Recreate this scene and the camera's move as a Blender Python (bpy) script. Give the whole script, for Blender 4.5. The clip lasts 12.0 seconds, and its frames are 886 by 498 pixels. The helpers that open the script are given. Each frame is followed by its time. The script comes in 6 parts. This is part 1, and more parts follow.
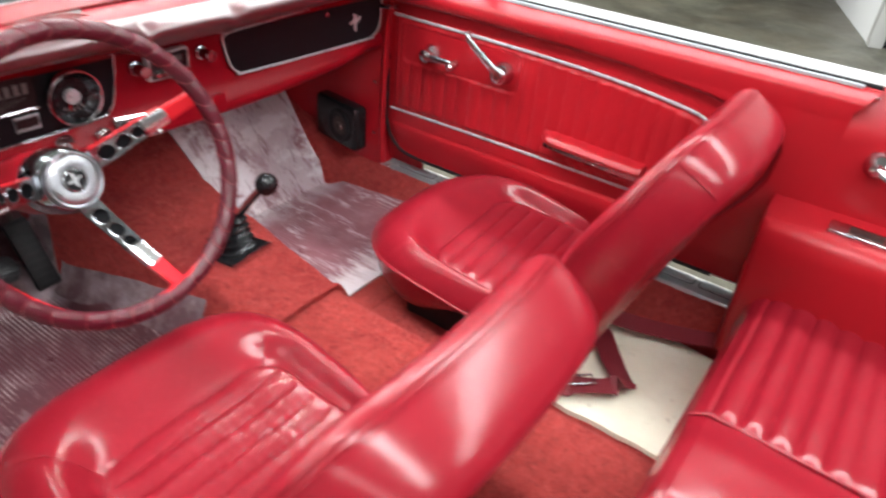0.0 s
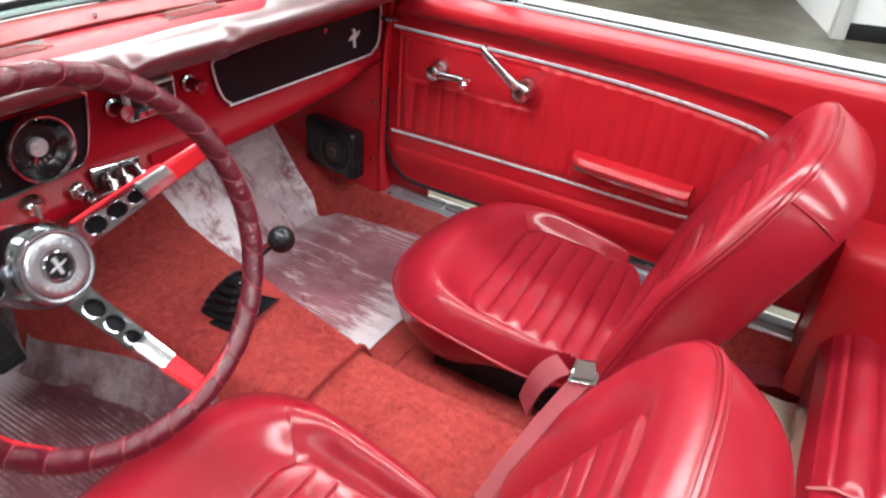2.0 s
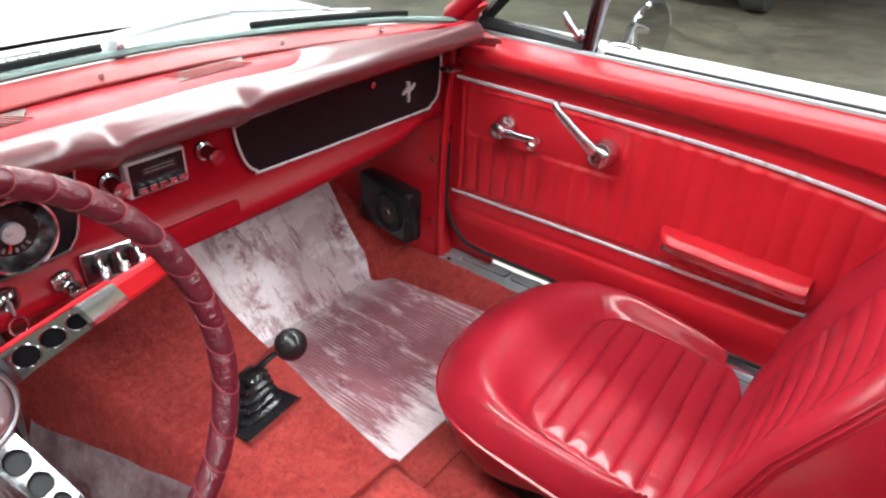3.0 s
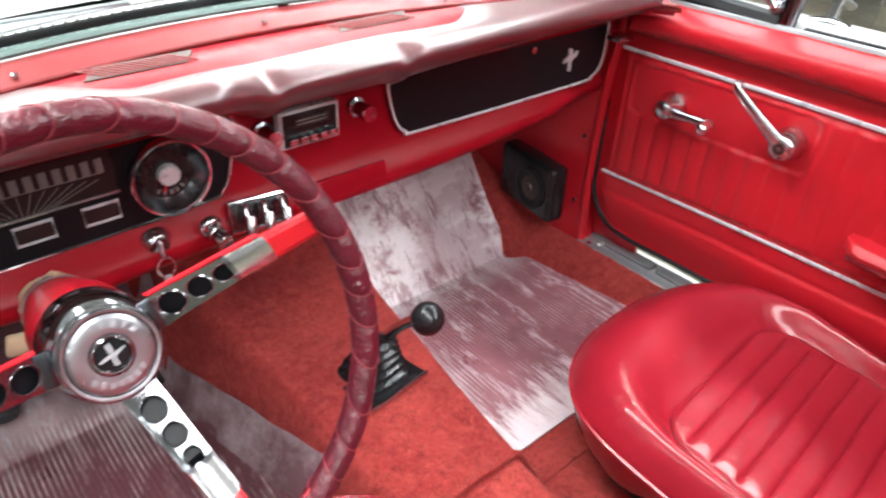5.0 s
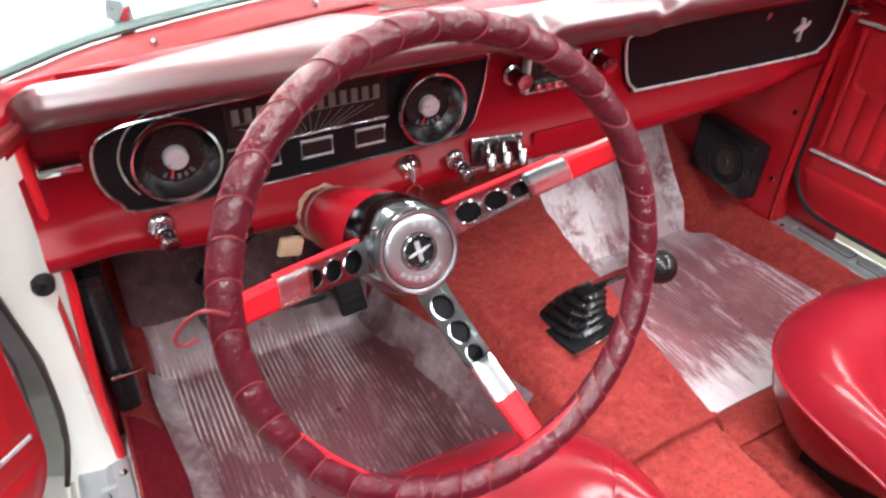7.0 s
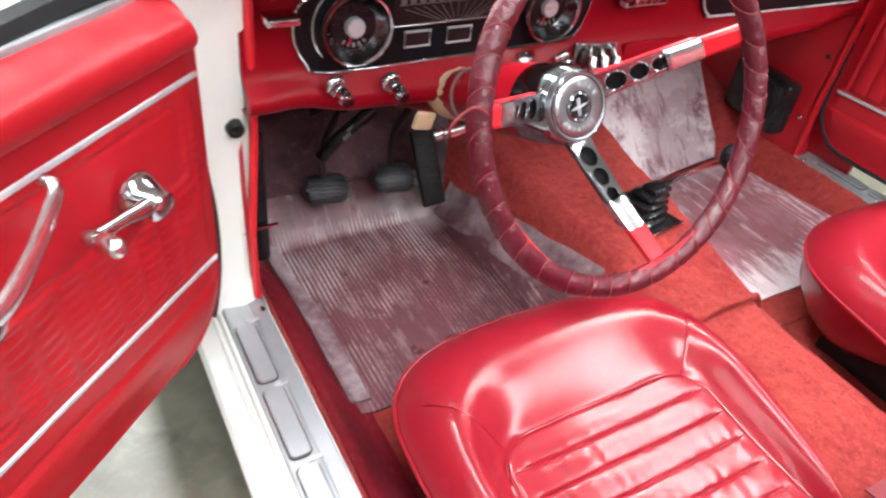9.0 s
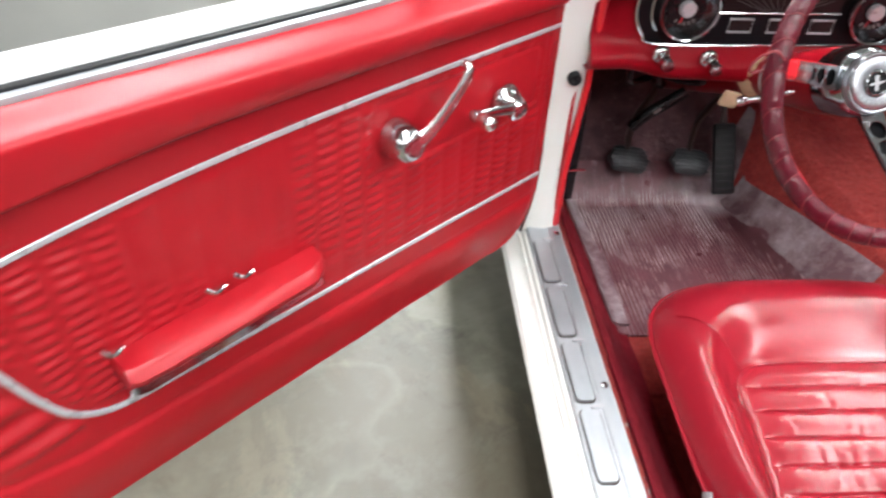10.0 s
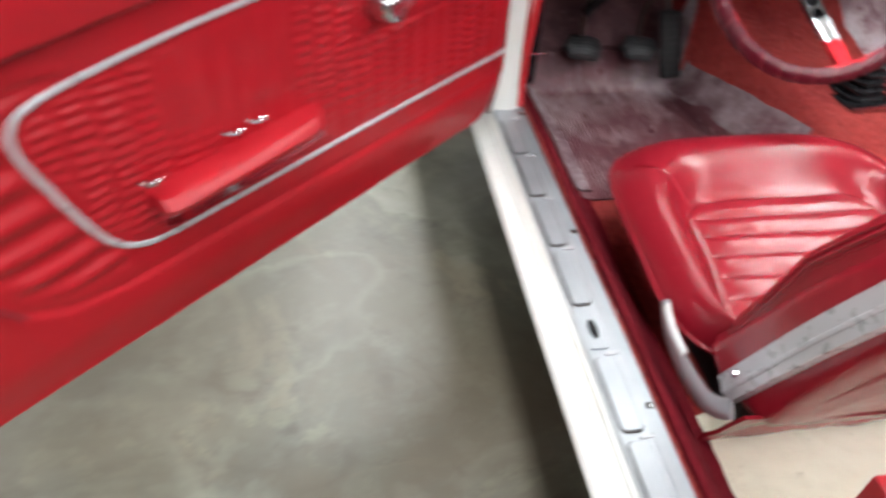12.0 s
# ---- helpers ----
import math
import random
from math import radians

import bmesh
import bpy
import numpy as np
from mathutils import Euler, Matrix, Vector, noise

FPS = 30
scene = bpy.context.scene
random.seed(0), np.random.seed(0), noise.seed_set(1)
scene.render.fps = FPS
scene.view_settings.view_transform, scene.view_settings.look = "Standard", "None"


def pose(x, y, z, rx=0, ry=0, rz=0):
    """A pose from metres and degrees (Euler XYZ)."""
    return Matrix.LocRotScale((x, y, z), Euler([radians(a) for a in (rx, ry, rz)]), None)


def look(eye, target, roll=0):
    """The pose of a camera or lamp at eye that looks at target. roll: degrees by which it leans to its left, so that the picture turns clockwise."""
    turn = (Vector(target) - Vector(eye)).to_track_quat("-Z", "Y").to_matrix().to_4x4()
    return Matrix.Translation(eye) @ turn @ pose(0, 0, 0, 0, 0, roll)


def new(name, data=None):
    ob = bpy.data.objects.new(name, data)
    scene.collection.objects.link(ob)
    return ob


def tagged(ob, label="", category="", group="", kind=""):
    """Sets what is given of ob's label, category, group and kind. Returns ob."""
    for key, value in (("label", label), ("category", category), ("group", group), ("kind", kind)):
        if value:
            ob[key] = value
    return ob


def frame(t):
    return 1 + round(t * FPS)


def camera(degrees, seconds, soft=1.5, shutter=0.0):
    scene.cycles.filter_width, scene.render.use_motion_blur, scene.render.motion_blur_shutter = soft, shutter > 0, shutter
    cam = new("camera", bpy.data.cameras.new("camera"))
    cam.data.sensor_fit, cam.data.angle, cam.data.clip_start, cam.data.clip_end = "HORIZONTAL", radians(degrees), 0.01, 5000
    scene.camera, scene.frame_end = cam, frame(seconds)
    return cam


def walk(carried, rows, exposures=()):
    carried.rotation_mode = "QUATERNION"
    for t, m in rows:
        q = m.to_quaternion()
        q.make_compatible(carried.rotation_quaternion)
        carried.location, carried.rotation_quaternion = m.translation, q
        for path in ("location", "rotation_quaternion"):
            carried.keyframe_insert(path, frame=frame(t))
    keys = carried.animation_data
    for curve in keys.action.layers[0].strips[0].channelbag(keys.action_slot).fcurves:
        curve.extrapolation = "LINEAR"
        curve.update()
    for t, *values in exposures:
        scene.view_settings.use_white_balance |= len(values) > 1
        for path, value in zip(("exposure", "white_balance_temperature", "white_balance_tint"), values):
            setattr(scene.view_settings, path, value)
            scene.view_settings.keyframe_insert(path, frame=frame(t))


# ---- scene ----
cam = camera(65.7, 12.0, 2.2, 0.4)
PATH = [
    (0, (-0.759, -0.54, 1.281), (0.653, 0.362, 0.189), 5.4),
    (0.5, (-0.824, -0.397, 1.27), (0.581, 0.569, 0.224), 2.0),
    (1, (-0.822, -0.344, 1.255), (0.658, 0.526, 0.23), 4.4),
    (1.5, (-0.785, -0.325, 1.254), (0.709, 0.468, 0.186), 6.0),
    (2, (-0.672, -0.3, 1.24), (0.814, 0.491, 0.161), 4.8),
    (2.5, (-0.527, -0.26, 1.248), (0.894, 0.681, 0.201), 2.2),
    (2.7, (-0.489, -0.245, 1.241), (0.908, 0.752, 0.214), 1.9),
    (4.3, (-0.357, -0.182, 1.204), (0.924, 0.915, 0.128), 2.7),
    (4.5, (-0.377, -0.176, 1.199), (0.854, 0.969, 0.116), 2.2),
    (5, (-0.426, -0.155, 1.194), (0.683, 1.089, 0.088), 2.2),
    (5.5, (-0.469, -0.135, 1.195), (0.543, 1.179, 0.078), 3.0),
    (6, (-0.5, -0.127, 1.2), (0.454, 1.228, 0.081), 3.1),
    (6.5, (-0.537, -0.12, 1.196), (0.354, 1.28, 0.08), 2.5),
    (7, (-0.585, -0.116, 1.169), (0.24, 1.286, 0.005), 2.0),
    (7.2, (-0.602, -0.116, 1.159), (0.217, 1.274, -0.023), 2.2),
    (8.8, (-0.829, -0.169, 1.141), (0.061, 1.116, -0.106), 7.8),
    (9, (-0.855, -0.197, 1.149), (0.014, 1.104, -0.096), 7.6),
    (9.5, (-0.905, -0.327, 1.161), (-0.406, 1.193, -0.039), 4.1),
    (10, (-0.968, -0.469, 1.157), (-0.83, 1.109, -0.064), 2.8),
    (10.5, (-1.072, -0.611, 1.166), (-1.02, 0.975, -0.051), 3.5),
    (11, (-1.189, -0.783, 1.182), (-1.294, 0.821, -0.007), -0.4),
    (11.5, (-1.174, -0.788, 1.163), (-1.248, 0.785, -0.071), 1.4),
    (12, (-1.032, -0.631, 1.121), (-0.762, 0.833, -0.215), 3.2),
]
walk(cam, [(t, look(eye, target, roll)) for t, eye, target, roll in PATH],
     [(0.0, -0.12), (0.5, -0.22), (1.0, -0.05), (1.5, 0.0), (2.5, 0.05), (4.5, 0.14), (6.5, 0.20), (7.0, 0.27), (9.0, 0.36), (9.5, 0.22), (10.0, 0.12), (10.5, 0.02), (11.0, -0.08), (11.5, -0.14), (12.0, -0.16)])

# ---- world and light ----
world = bpy.data.worlds.new("hall_air")
scene.world = world
world.use_nodes = True
world.node_tree.nodes["Background"].inputs[0].default_value = (0.9, 0.95, 1.0, 1)
world.node_tree.nodes["Background"].inputs[1].default_value = 0.05
scene.view_settings.exposure = 0.0


def area_lamp(name, m, sx, sy, watts, color=(1.0, 0.97, 0.93)):
    data = bpy.data.lights.new(name, "AREA")
    data.shape, data.size, data.size_y, data.energy, data.color = "RECTANGLE", sx, sy, watts, color
    ob = new(name, data)
    ob.matrix_world = m
    return ob


TUBE_ROWS = (-4.2, -1.0, 2.2)
for lx, watts in zip(TUBE_ROWS, (210, 560, 560)):
    area_lamp("tube_row_light", pose(lx, -0.9, 3.62), 0.5, 12.0, watts, (0.95, 0.98, 1.0))
# daylight through the high window band of the hall's front wall
area_lamp("window_daylight", pose(0.5, 6.6, 2.45, -90, 0, 0), 10.4, 2.2, 180, (0.93, 0.97, 1.0))


# ---- materials ----
class Mat:
    """A node material: base colour varied at two scales, roughness varied, fine bump."""

    def __init__(self, name, color, rough=0.5, metal=0.0, coat=0.0, spec=0.5):
        self.m = bpy.data.materials.new(name)
        self.m.use_nodes = True
        self.n, self.l = self.m.node_tree.nodes, self.m.node_tree.links
        self.b = self.n["Principled BSDF"]
        self.b.inputs["Base Color"].default_value = color
        self.b.inputs["Roughness"].default_value = rough
        self.b.inputs["Metallic"].default_value = metal
        self.b.inputs["Coat Weight"].default_value = coat
        self.b.inputs["Coat Roughness"].default_value = 0.12
        self.b.inputs["Specular IOR Level"].default_value = spec
        self.co = self.n.new("ShaderNodeTexCoord")
        self.color, self.rough, self.height = None, None, None
        self.base = color

    def noise(self, scale, detail=4.0, rough=0.6, stretch=None, distort=0.0):
        t = self.n.new("ShaderNodeTexNoise")
        t.inputs["Scale"].default_value, t.inputs["Detail"].default_value = scale, detail
        t.inputs["Roughness"].default_value, t.inputs["Distortion"].default_value = rough, distort
        if stretch:
            mp = self.n.new("ShaderNodeMapping")
            mp.inputs["Scale"].default_value = stretch
            self.l.new(self.co.outputs["Object"], mp.inputs["Vector"])
            self.l.new(mp.outputs["Vector"], t.inputs["Vector"])
        else:
            self.l.new(self.co.outputs["Object"], t.inputs["Vector"])
        return t.outputs["Fac"]

    def voronoi(self, scale, feature="DISTANCE_TO_EDGE"):
        t = self.n.new("ShaderNodeTexVoronoi")
        t.feature = feature
        t.inputs["Scale"].default_value = scale
        self.l.new(self.co.outputs["Object"], t.inputs["Vector"])
        return t.outputs["Distance"]

    def ramp(self, fac, lo, hi, a=0.0, b=1.0):
        r = self.n.new("ShaderNodeMapRange")
        r.clamp = True
        for i, v in enumerate((lo, hi, a, b)):
            r.inputs[i + 1].default_value = v
        self.l.new(fac, r.inputs[0])
        return r.outputs[0]

    def mix(self, fac, other, amount=1.0):
        """Mix the base colour towards other where fac is high."""
        x = self.n.new("ShaderNodeMix")
        x.data_type = "RGBA"
        if amount != 1.0:
            fac = self.ramp(fac, 0, 1, 0, amount)
        self.l.new(fac, x.inputs["Factor"])
        if self.color is None:
            x.inputs["A"].default_value = self.base
        else:
            self.l.new(self.color, x.inputs["A"])
        x.inputs["B"].default_value = other
        self.color = x.outputs["Result"]
        self.l.new(self.color, self.b.inputs["Base Color"])
        return self

    def roughen(self, fac, a, b):
        self.l.new(self.ramp(fac, 0.3, 0.7, a, b), self.b.inputs["Roughness"])
        return self

    def bump(self, fac, strength, dist=0.001, coat=False):
        n = self.n.new("ShaderNodeBump")
        n.inputs["Strength"].default_value, n.inputs["Distance"].default_value = strength, dist
        self.l.new(fac, n.inputs["Height"])
        if self.height is not None:
            self.l.new(self.height, n.inputs["Normal"])
        self.height = n.outputs["Normal"]
        self.l.new(self.height, self.b.inputs["Normal"])
        if coat:
            self.l.new(self.height, self.b.inputs["Coat Normal"])
        return self


def shade(c, k):
    return (c[0] * k, c[1] * k, c[2] * k, 1)


RED = (0.262, 0.009, 0.019, 1)
m = Mat("red_seat_vinyl", RED, 0.42, coat=0.85, spec=0.04)
m.b.inputs["Coat Roughness"].default_value = 0.21
m.mix(m.ramp(m.noise(6, 5), 0.3, 0.75), shade(RED, 0.74), 0.4).mix(m.ramp(m.noise(38, 6, 0.7), 0.56, 0.8), (0.42, 0.04, 0.05, 1), 0.22).mix(m.ramp(m.noise(110, 4), 0.64, 0.8), (0.12, 0.006, 0.01, 1), 0.3)
m.roughen(m.noise(14, 5), 0.34, 0.5).bump(m.noise(14, 3), 0.12, 0.005).bump(m.noise(60, 4, 0.6, (1, 1.6, 1)), 0.13, 0.002, True).bump(m.noise(90, 5, 0.65, (1, 1.6, 1)), 0.08, 0.0018).bump(m.voronoi(650), 0.2, 0.0007)
VINYL = m.m
m = Mat("red_panel_vinyl", (0.36, 0.007, 0.014, 1), 0.40, spec=0.42)
m.mix(m.ramp(m.noise(5, 5), 0.35, 0.75), (0.30, 0.006, 0.012, 1), 0.5).roughen(m.noise(20, 5), 0.32, 0.44).bump(m.noise(60, 3), 0.05, 0.002).bump(m.voronoi(700), 0.12, 0.0005)
PANEL = m.m
m = Mat("red_paint", (0.225, 0.0030, 0.009, 1), 0.32, spec=0.14)
m.mix(m.ramp(m.noise(6, 6), 0.4, 0.8), (0.175, 0.003, 0.008, 1), 0.5).roughen(m.noise(30, 4), 0.28, 0.38).bump(m.noise(250, 2), 0.06, 0.0006)
RED_PAINT = m.m
m = Mat("faded_red_paint", (0.15, 0.008, 0.010, 1), 0.42, spec=0.5)
m.mix(m.ramp(m.noise(9, 6), 0.4, 0.75), (0.13, 0.014, 0.012, 1), 0.6).roughen(m.noise(25, 5), 0.34, 0.48).bump(m.noise(220, 2), 0.06, 0.0006)
FADED = m.m
m = Mat("dash_pad_vinyl", (0.055, 0.004, 0.007, 1), 0.5, coat=1.0, spec=0.10)
m.b.inputs["Coat Roughness"].default_value = 0.30
m.b.inputs["Coat IOR"].default_value = 1.9
m.mix(m.ramp(m.noise(7, 6), 0.4, 0.75), (0.085, 0.016, 0.020, 1), 0.4).roughen(m.noise(9, 6), 0.42, 0.55).bump(m.noise(30, 3), 0.06, 0.003, True).bump(m.voronoi(800), 0.10, 0.0005)
PAD = m.m
m = Mat("bright_red_plastic", (0.60, 0.012, 0.022, 1), 0.28)
m.mix(m.noise(30, 4), (0.55, 0.01, 0.016, 1), 0.4)
RED_PLASTIC = m.m
m = Mat("burgundy_leather_wrap", (0.066, 0.0035, 0.010, 1), 0.5, coat=0.8, spec=0.1)
m.b.inputs["Coat Roughness"].default_value = 0.13
m.mix(m.ramp(m.noise(45, 5), 0.4, 0.72), (0.105, 0.005, 0.015, 1), 0.7).mix(m.ramp(m.noise(140, 4), 0.58, 0.76), (0.03, 0.003, 0.005, 1), 0.65)
m.bump(m.noise(190, 3, 0.5, None, 0.8), 0.55, 0.003, True).bump(m.noise(330, 3, 0.7), 0.3, 0.002)
WRAP = m.m
m = Mat("red_cut_pile_carpet", (0.51, 0.060, 0.054, 1), 0.95, spec=0.1)
m.b.inputs["Sheen Weight"].default_value = 0.12
m.b.inputs["Sheen Tint"].default_value = (0.9, 0.45, 0.4, 1)
m.mix(m.ramp(m.noise(6, 6, 0.65), 0.38, 0.66), (0.31, 0.022, 0.027, 1), 0.8).mix(m.ramp(m.noise(60, 6, 0.8), 0.46, 0.66), (0.66, 0.12, 0.095, 1), 0.55).mix(m.ramp(m.noise(95, 5, 0.85), 0.50, 0.66), (0.13, 0.008, 0.012, 1), 0.6).mix(m.ramp(m.noise(22, 6, 0.8), 0.56, 0.72), (0.16, 0.010, 0.014, 1), 0.5)
m.bump(m.noise(240, 4, 0.8), 1.0, 0.007).bump(m.noise(85, 5, 0.8), 0.9, 0.010).bump(m.noise(28, 4), 0.5, 0.006)
CARPET = m.m
# darker copy of the carpet, shade beside the seat put into its colour
m = Mat("shaded_red_carpet", (0.17, 0.008, 0.016, 1), 0.95, spec=0.1)
m.mix(m.ramp(m.noise(8, 6), 0.4, 0.7), (0.09, 0.006, 0.010, 1), 0.7).mix(m.ramp(m.noise(80, 5, 0.8), 0.5, 0.68), (0.26, 0.03, 0.035, 1), 0.4).bump(m.noise(220, 4, 0.8), 0.9, 0.005)
CARPET_SHADED = m.m
m = Mat("spun_cap_metal", (0.40, 0.41, 0.43, 1), 0.3, 1.0)
m.roughen(m.noise(70, 5), 0.27, 0.33).bump(m.noise(300, 2), 0.06, 0.0005)
CAP = m.m


def mat_vinyl(name, base, toe_y, rub, ribs, bleached=False):
    """Ribbed vinyl with rubbed rib crests; the bleached one is pale on the toe board and along its edges."""
    m = Mat(name, base, 0.38)
    # bleached vinyl; pale tone also lifted to stand in for footwell light
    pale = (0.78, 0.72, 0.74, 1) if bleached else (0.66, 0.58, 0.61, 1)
    sep = m.n.new("ShaderNodeSeparateXYZ")
    m.l.new(m.co.outputs["Object"], sep.inputs[0])

    def op(kind, a, b):
        q = m.n.new("ShaderNodeMath")
        q.operation = kind
        for i, v in enumerate((a, b)):
            if isinstance(v, (int, float)):
                q.inputs[i].default_value = v
            else:
                m.l.new(v, q.inputs[i])
        return q.outputs[0]
    x, y = sep.outputs[0], sep.outputs[1]
    m.mix(m.ramp(m.noise(26, 5), 0.45, 0.7), shade(base, 1.3), 0.5).mix(m.ramp(m.noise(5, 6, 0.7), 0.42, 0.66), shade(base, 0.6), 0.6)
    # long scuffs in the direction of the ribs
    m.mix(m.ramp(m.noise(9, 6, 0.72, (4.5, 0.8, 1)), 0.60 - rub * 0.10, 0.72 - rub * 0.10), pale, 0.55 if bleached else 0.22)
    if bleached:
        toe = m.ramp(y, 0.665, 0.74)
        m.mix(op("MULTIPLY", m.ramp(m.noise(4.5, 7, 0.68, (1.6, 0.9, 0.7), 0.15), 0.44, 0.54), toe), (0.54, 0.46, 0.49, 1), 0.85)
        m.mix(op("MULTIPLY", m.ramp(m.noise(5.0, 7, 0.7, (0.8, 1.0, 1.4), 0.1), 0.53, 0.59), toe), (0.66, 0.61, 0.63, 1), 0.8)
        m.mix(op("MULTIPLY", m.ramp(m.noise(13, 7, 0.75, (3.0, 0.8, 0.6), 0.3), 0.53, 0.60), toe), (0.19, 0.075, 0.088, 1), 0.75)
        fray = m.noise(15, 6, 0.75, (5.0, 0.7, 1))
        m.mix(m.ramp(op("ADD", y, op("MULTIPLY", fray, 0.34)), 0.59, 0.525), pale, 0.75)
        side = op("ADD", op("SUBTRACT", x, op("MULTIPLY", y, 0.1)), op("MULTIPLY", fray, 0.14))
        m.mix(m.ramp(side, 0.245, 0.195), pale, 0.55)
    else:
        # worn pale patch on the toe board beside the tunnel
        k = op("ADD", x, op("MULTIPLY", m.noise(9, 6, 0.7), 0.16))
        m.mix(op("MULTIPLY", m.ramp(k, -0.24, -0.17), m.ramp(y, 0.74, 0.78)), pale, 0.5)
        # toe board darkened in patches, standing in for shade under the dash
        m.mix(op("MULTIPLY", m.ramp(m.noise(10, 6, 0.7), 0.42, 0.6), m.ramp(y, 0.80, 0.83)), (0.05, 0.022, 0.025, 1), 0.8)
    # rib crests rubbed pale in patches
    crest = m.ramp(op("SINE", op("MULTIPLY", x, 2 * math.pi / RIB), 0.0), 0.1, 0.9)
    patch = op("MULTIPLY", m.ramp(m.noise(6, 6, 0.72, (1.6, 0.8, 1)), 0.52 - rub * 0.06, 0.66 - rub * 0.06), m.ramp(y, toe_y, toe_y + 0.03, 1.0, 0.0))
    m.mix(op("MULTIPLY", crest, patch), (0.72, 0.62, 0.62, 1), ribs)
    m.roughen(m.noise(10, 5), 0.25, 0.45).bump(m.noise(45, 4), 0.35, 0.004)
    return m.m


RIB = 0.0085
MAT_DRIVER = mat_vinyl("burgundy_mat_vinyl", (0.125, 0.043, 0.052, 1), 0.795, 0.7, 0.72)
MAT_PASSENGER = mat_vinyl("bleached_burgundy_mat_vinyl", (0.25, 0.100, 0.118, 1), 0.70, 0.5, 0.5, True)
m = Mat("chrome", (0.57, 0.58, 0.60, 1), 0.09, 1.0)
m.roughen(m.noise(50, 5), 0.06, 0.18)
CHROME = m.m
m = Mat("brushed_aluminium", (0.49, 0.52, 0.545, 1), 0.40, 0.8)
m.mix(m.ramp(m.noise(12, 5), 0.4, 0.7), (0.38, 0.40, 0.43, 1), 0.6).roughen(m.noise(18, 6, 0.6, (8, 1, 1)), 0.36, 0.52).bump(m.noise(200, 3, 0.6, (8, 1, 1)), 0.1, 0.0006)
ALU = m.m
m = Mat("satin_steel", (0.50, 0.51, 0.53, 1), 0.3, 0.3, spec=0.6)
m.mix(m.noise(40, 5), (0.43, 0.44, 0.46, 1), 0.4).roughen(m.noise(60, 5), 0.24, 0.38)
STEEL = m.m
m = Mat("bright_polished_steel", (0.80, 0.80, 0.81, 1), 0.2, 1.0)
m.roughen(m.noise(45, 5), 0.14, 0.28)
BRIGHT = m.m
m = Mat("smoked_gauge_metal", (0.10, 0.10, 0.105, 1), 0.22, 1.0)
m.roughen(m.noise(60, 4), 0.18, 0.3)
SMOKED = m.m
m = Mat("polished_spoke_metal", (0.31, 0.32, 0.34, 1), 0.1, 1.0)
m.roughen(m.noise(50, 5), 0.08, 0.2)
SPOKE = m.m
m = Mat("green_black_seal", (0.05, 0.085, 0.075, 1), 0.4)
m.mix(m.noise(30, 5), (0.09, 0.13, 0.12, 1), 0.6)
SEAL = m.m
m = Mat("pale_mat_border", (0.13, 0.065, 0.075, 1), 0.5)
m.mix(m.ramp(m.noise(9, 6, 0.75), 0.42, 0.66), (0.40, 0.34, 0.355, 1), 0.8).bump(m.noise(40, 4), 0.3, 0.004)
BORDER = m.m
m = Mat("white_car_paint", (0.80, 0.81, 0.80, 1), 0.28, coat=0.4)
m.mix(m.ramp(m.noise(4, 6), 0.45, 0.8), (0.7, 0.7, 0.67, 1), 0.5)
WHITE = m.m
m = Mat("aged_white_jamb_paint", (0.69, 0.69, 0.66, 1), 0.4)
m.mix(m.ramp(m.noise(10, 7), 0.5, 0.75), (0.66, 0.63, 0.57, 1), 0.6).mix(m.ramp(m.noise(55, 5), 0.70, 0.76), (0.16, 0.09, 0.05, 1), 0.8)
m.bump(m.noise(60, 3), 0.15, 0.002)
m.mix(m.ramp(m.noise(14, 6, 0.75, (3.0, 3.0, 0.5)), 0.62, 0.70), (0.34, 0.22, 0.12, 1), 0.55)
JAMB = m.m
m = Mat("primer_grey_metal", (0.42, 0.37, 0.37, 1), 0.6)
m.mix(m.ramp(m.noise(12, 6), 0.45, 0.7), (0.24, 0.20, 0.20, 1), 0.8).mix(m.ramp(m.noise(60, 5), 0.6, 0.7), (0.1, 0.08, 0.07, 1), 0.7).bump(m.noise(80, 4), 0.3, 0.002)
PRIMER = m.m
m = Mat("black_rubber", (0.008, 0.008, 0.009, 1), 0.5, spec=0.22)
m.mix(m.noise(40, 5), (0.018, 0.018, 0.02, 1), 0.6).bump(m.noise(150, 3), 0.3, 0.001)
RUBBER = m.m
m = Mat("black_plastic", (0.007, 0.007, 0.008, 1), 0.22, spec=0.35)
m.mix(m.noise(60, 4), (0.016, 0.016, 0.018, 1), 0.6).roughen(m.noise(40, 4), 0.16, 0.28)
BLACK = m.m
m = Mat("worn_pedal_rubber", (0.016, 0.018, 0.020, 1), 0.42)
m.mix(m.ramp(m.noise(40, 5), 0.46, 0.72), (0.06, 0.064, 0.068, 1), 0.6).bump(m.noise(150, 3), 0.3, 0.001)
PEDAL = m.m
m = Mat("black_crackle_panel", (0.005, 0.005, 0.0065, 1), 0.3, spec=0.16)
m.mix(m.noise(90, 4), (0.011, 0.011, 0.013, 1), 0.6).bump(m.noise(500, 3), 0.3, 0.0006)
CRACKLE = m.m
# mottled burgundy with the shade under the dash put into its colour
m = Mat("toe_shade_burgundy", (0.115, 0.058, 0.064, 1), 0.9, spec=0.1)
m.mix(m.ramp(m.noise(12, 6), 0.4, 0.65), (0.035, 0.018, 0.020, 1), 0.8).mix(m.ramp(m.noise(50, 5), 0.55, 0.75), (0.20, 0.13, 0.14, 1), 0.5).bump(m.noise(70, 5), 0.7, 0.006)
TOE_SHADE = m.m
m = Mat("dark_steel", (0.05, 0.045, 0.045, 1), 0.5, 0.6)
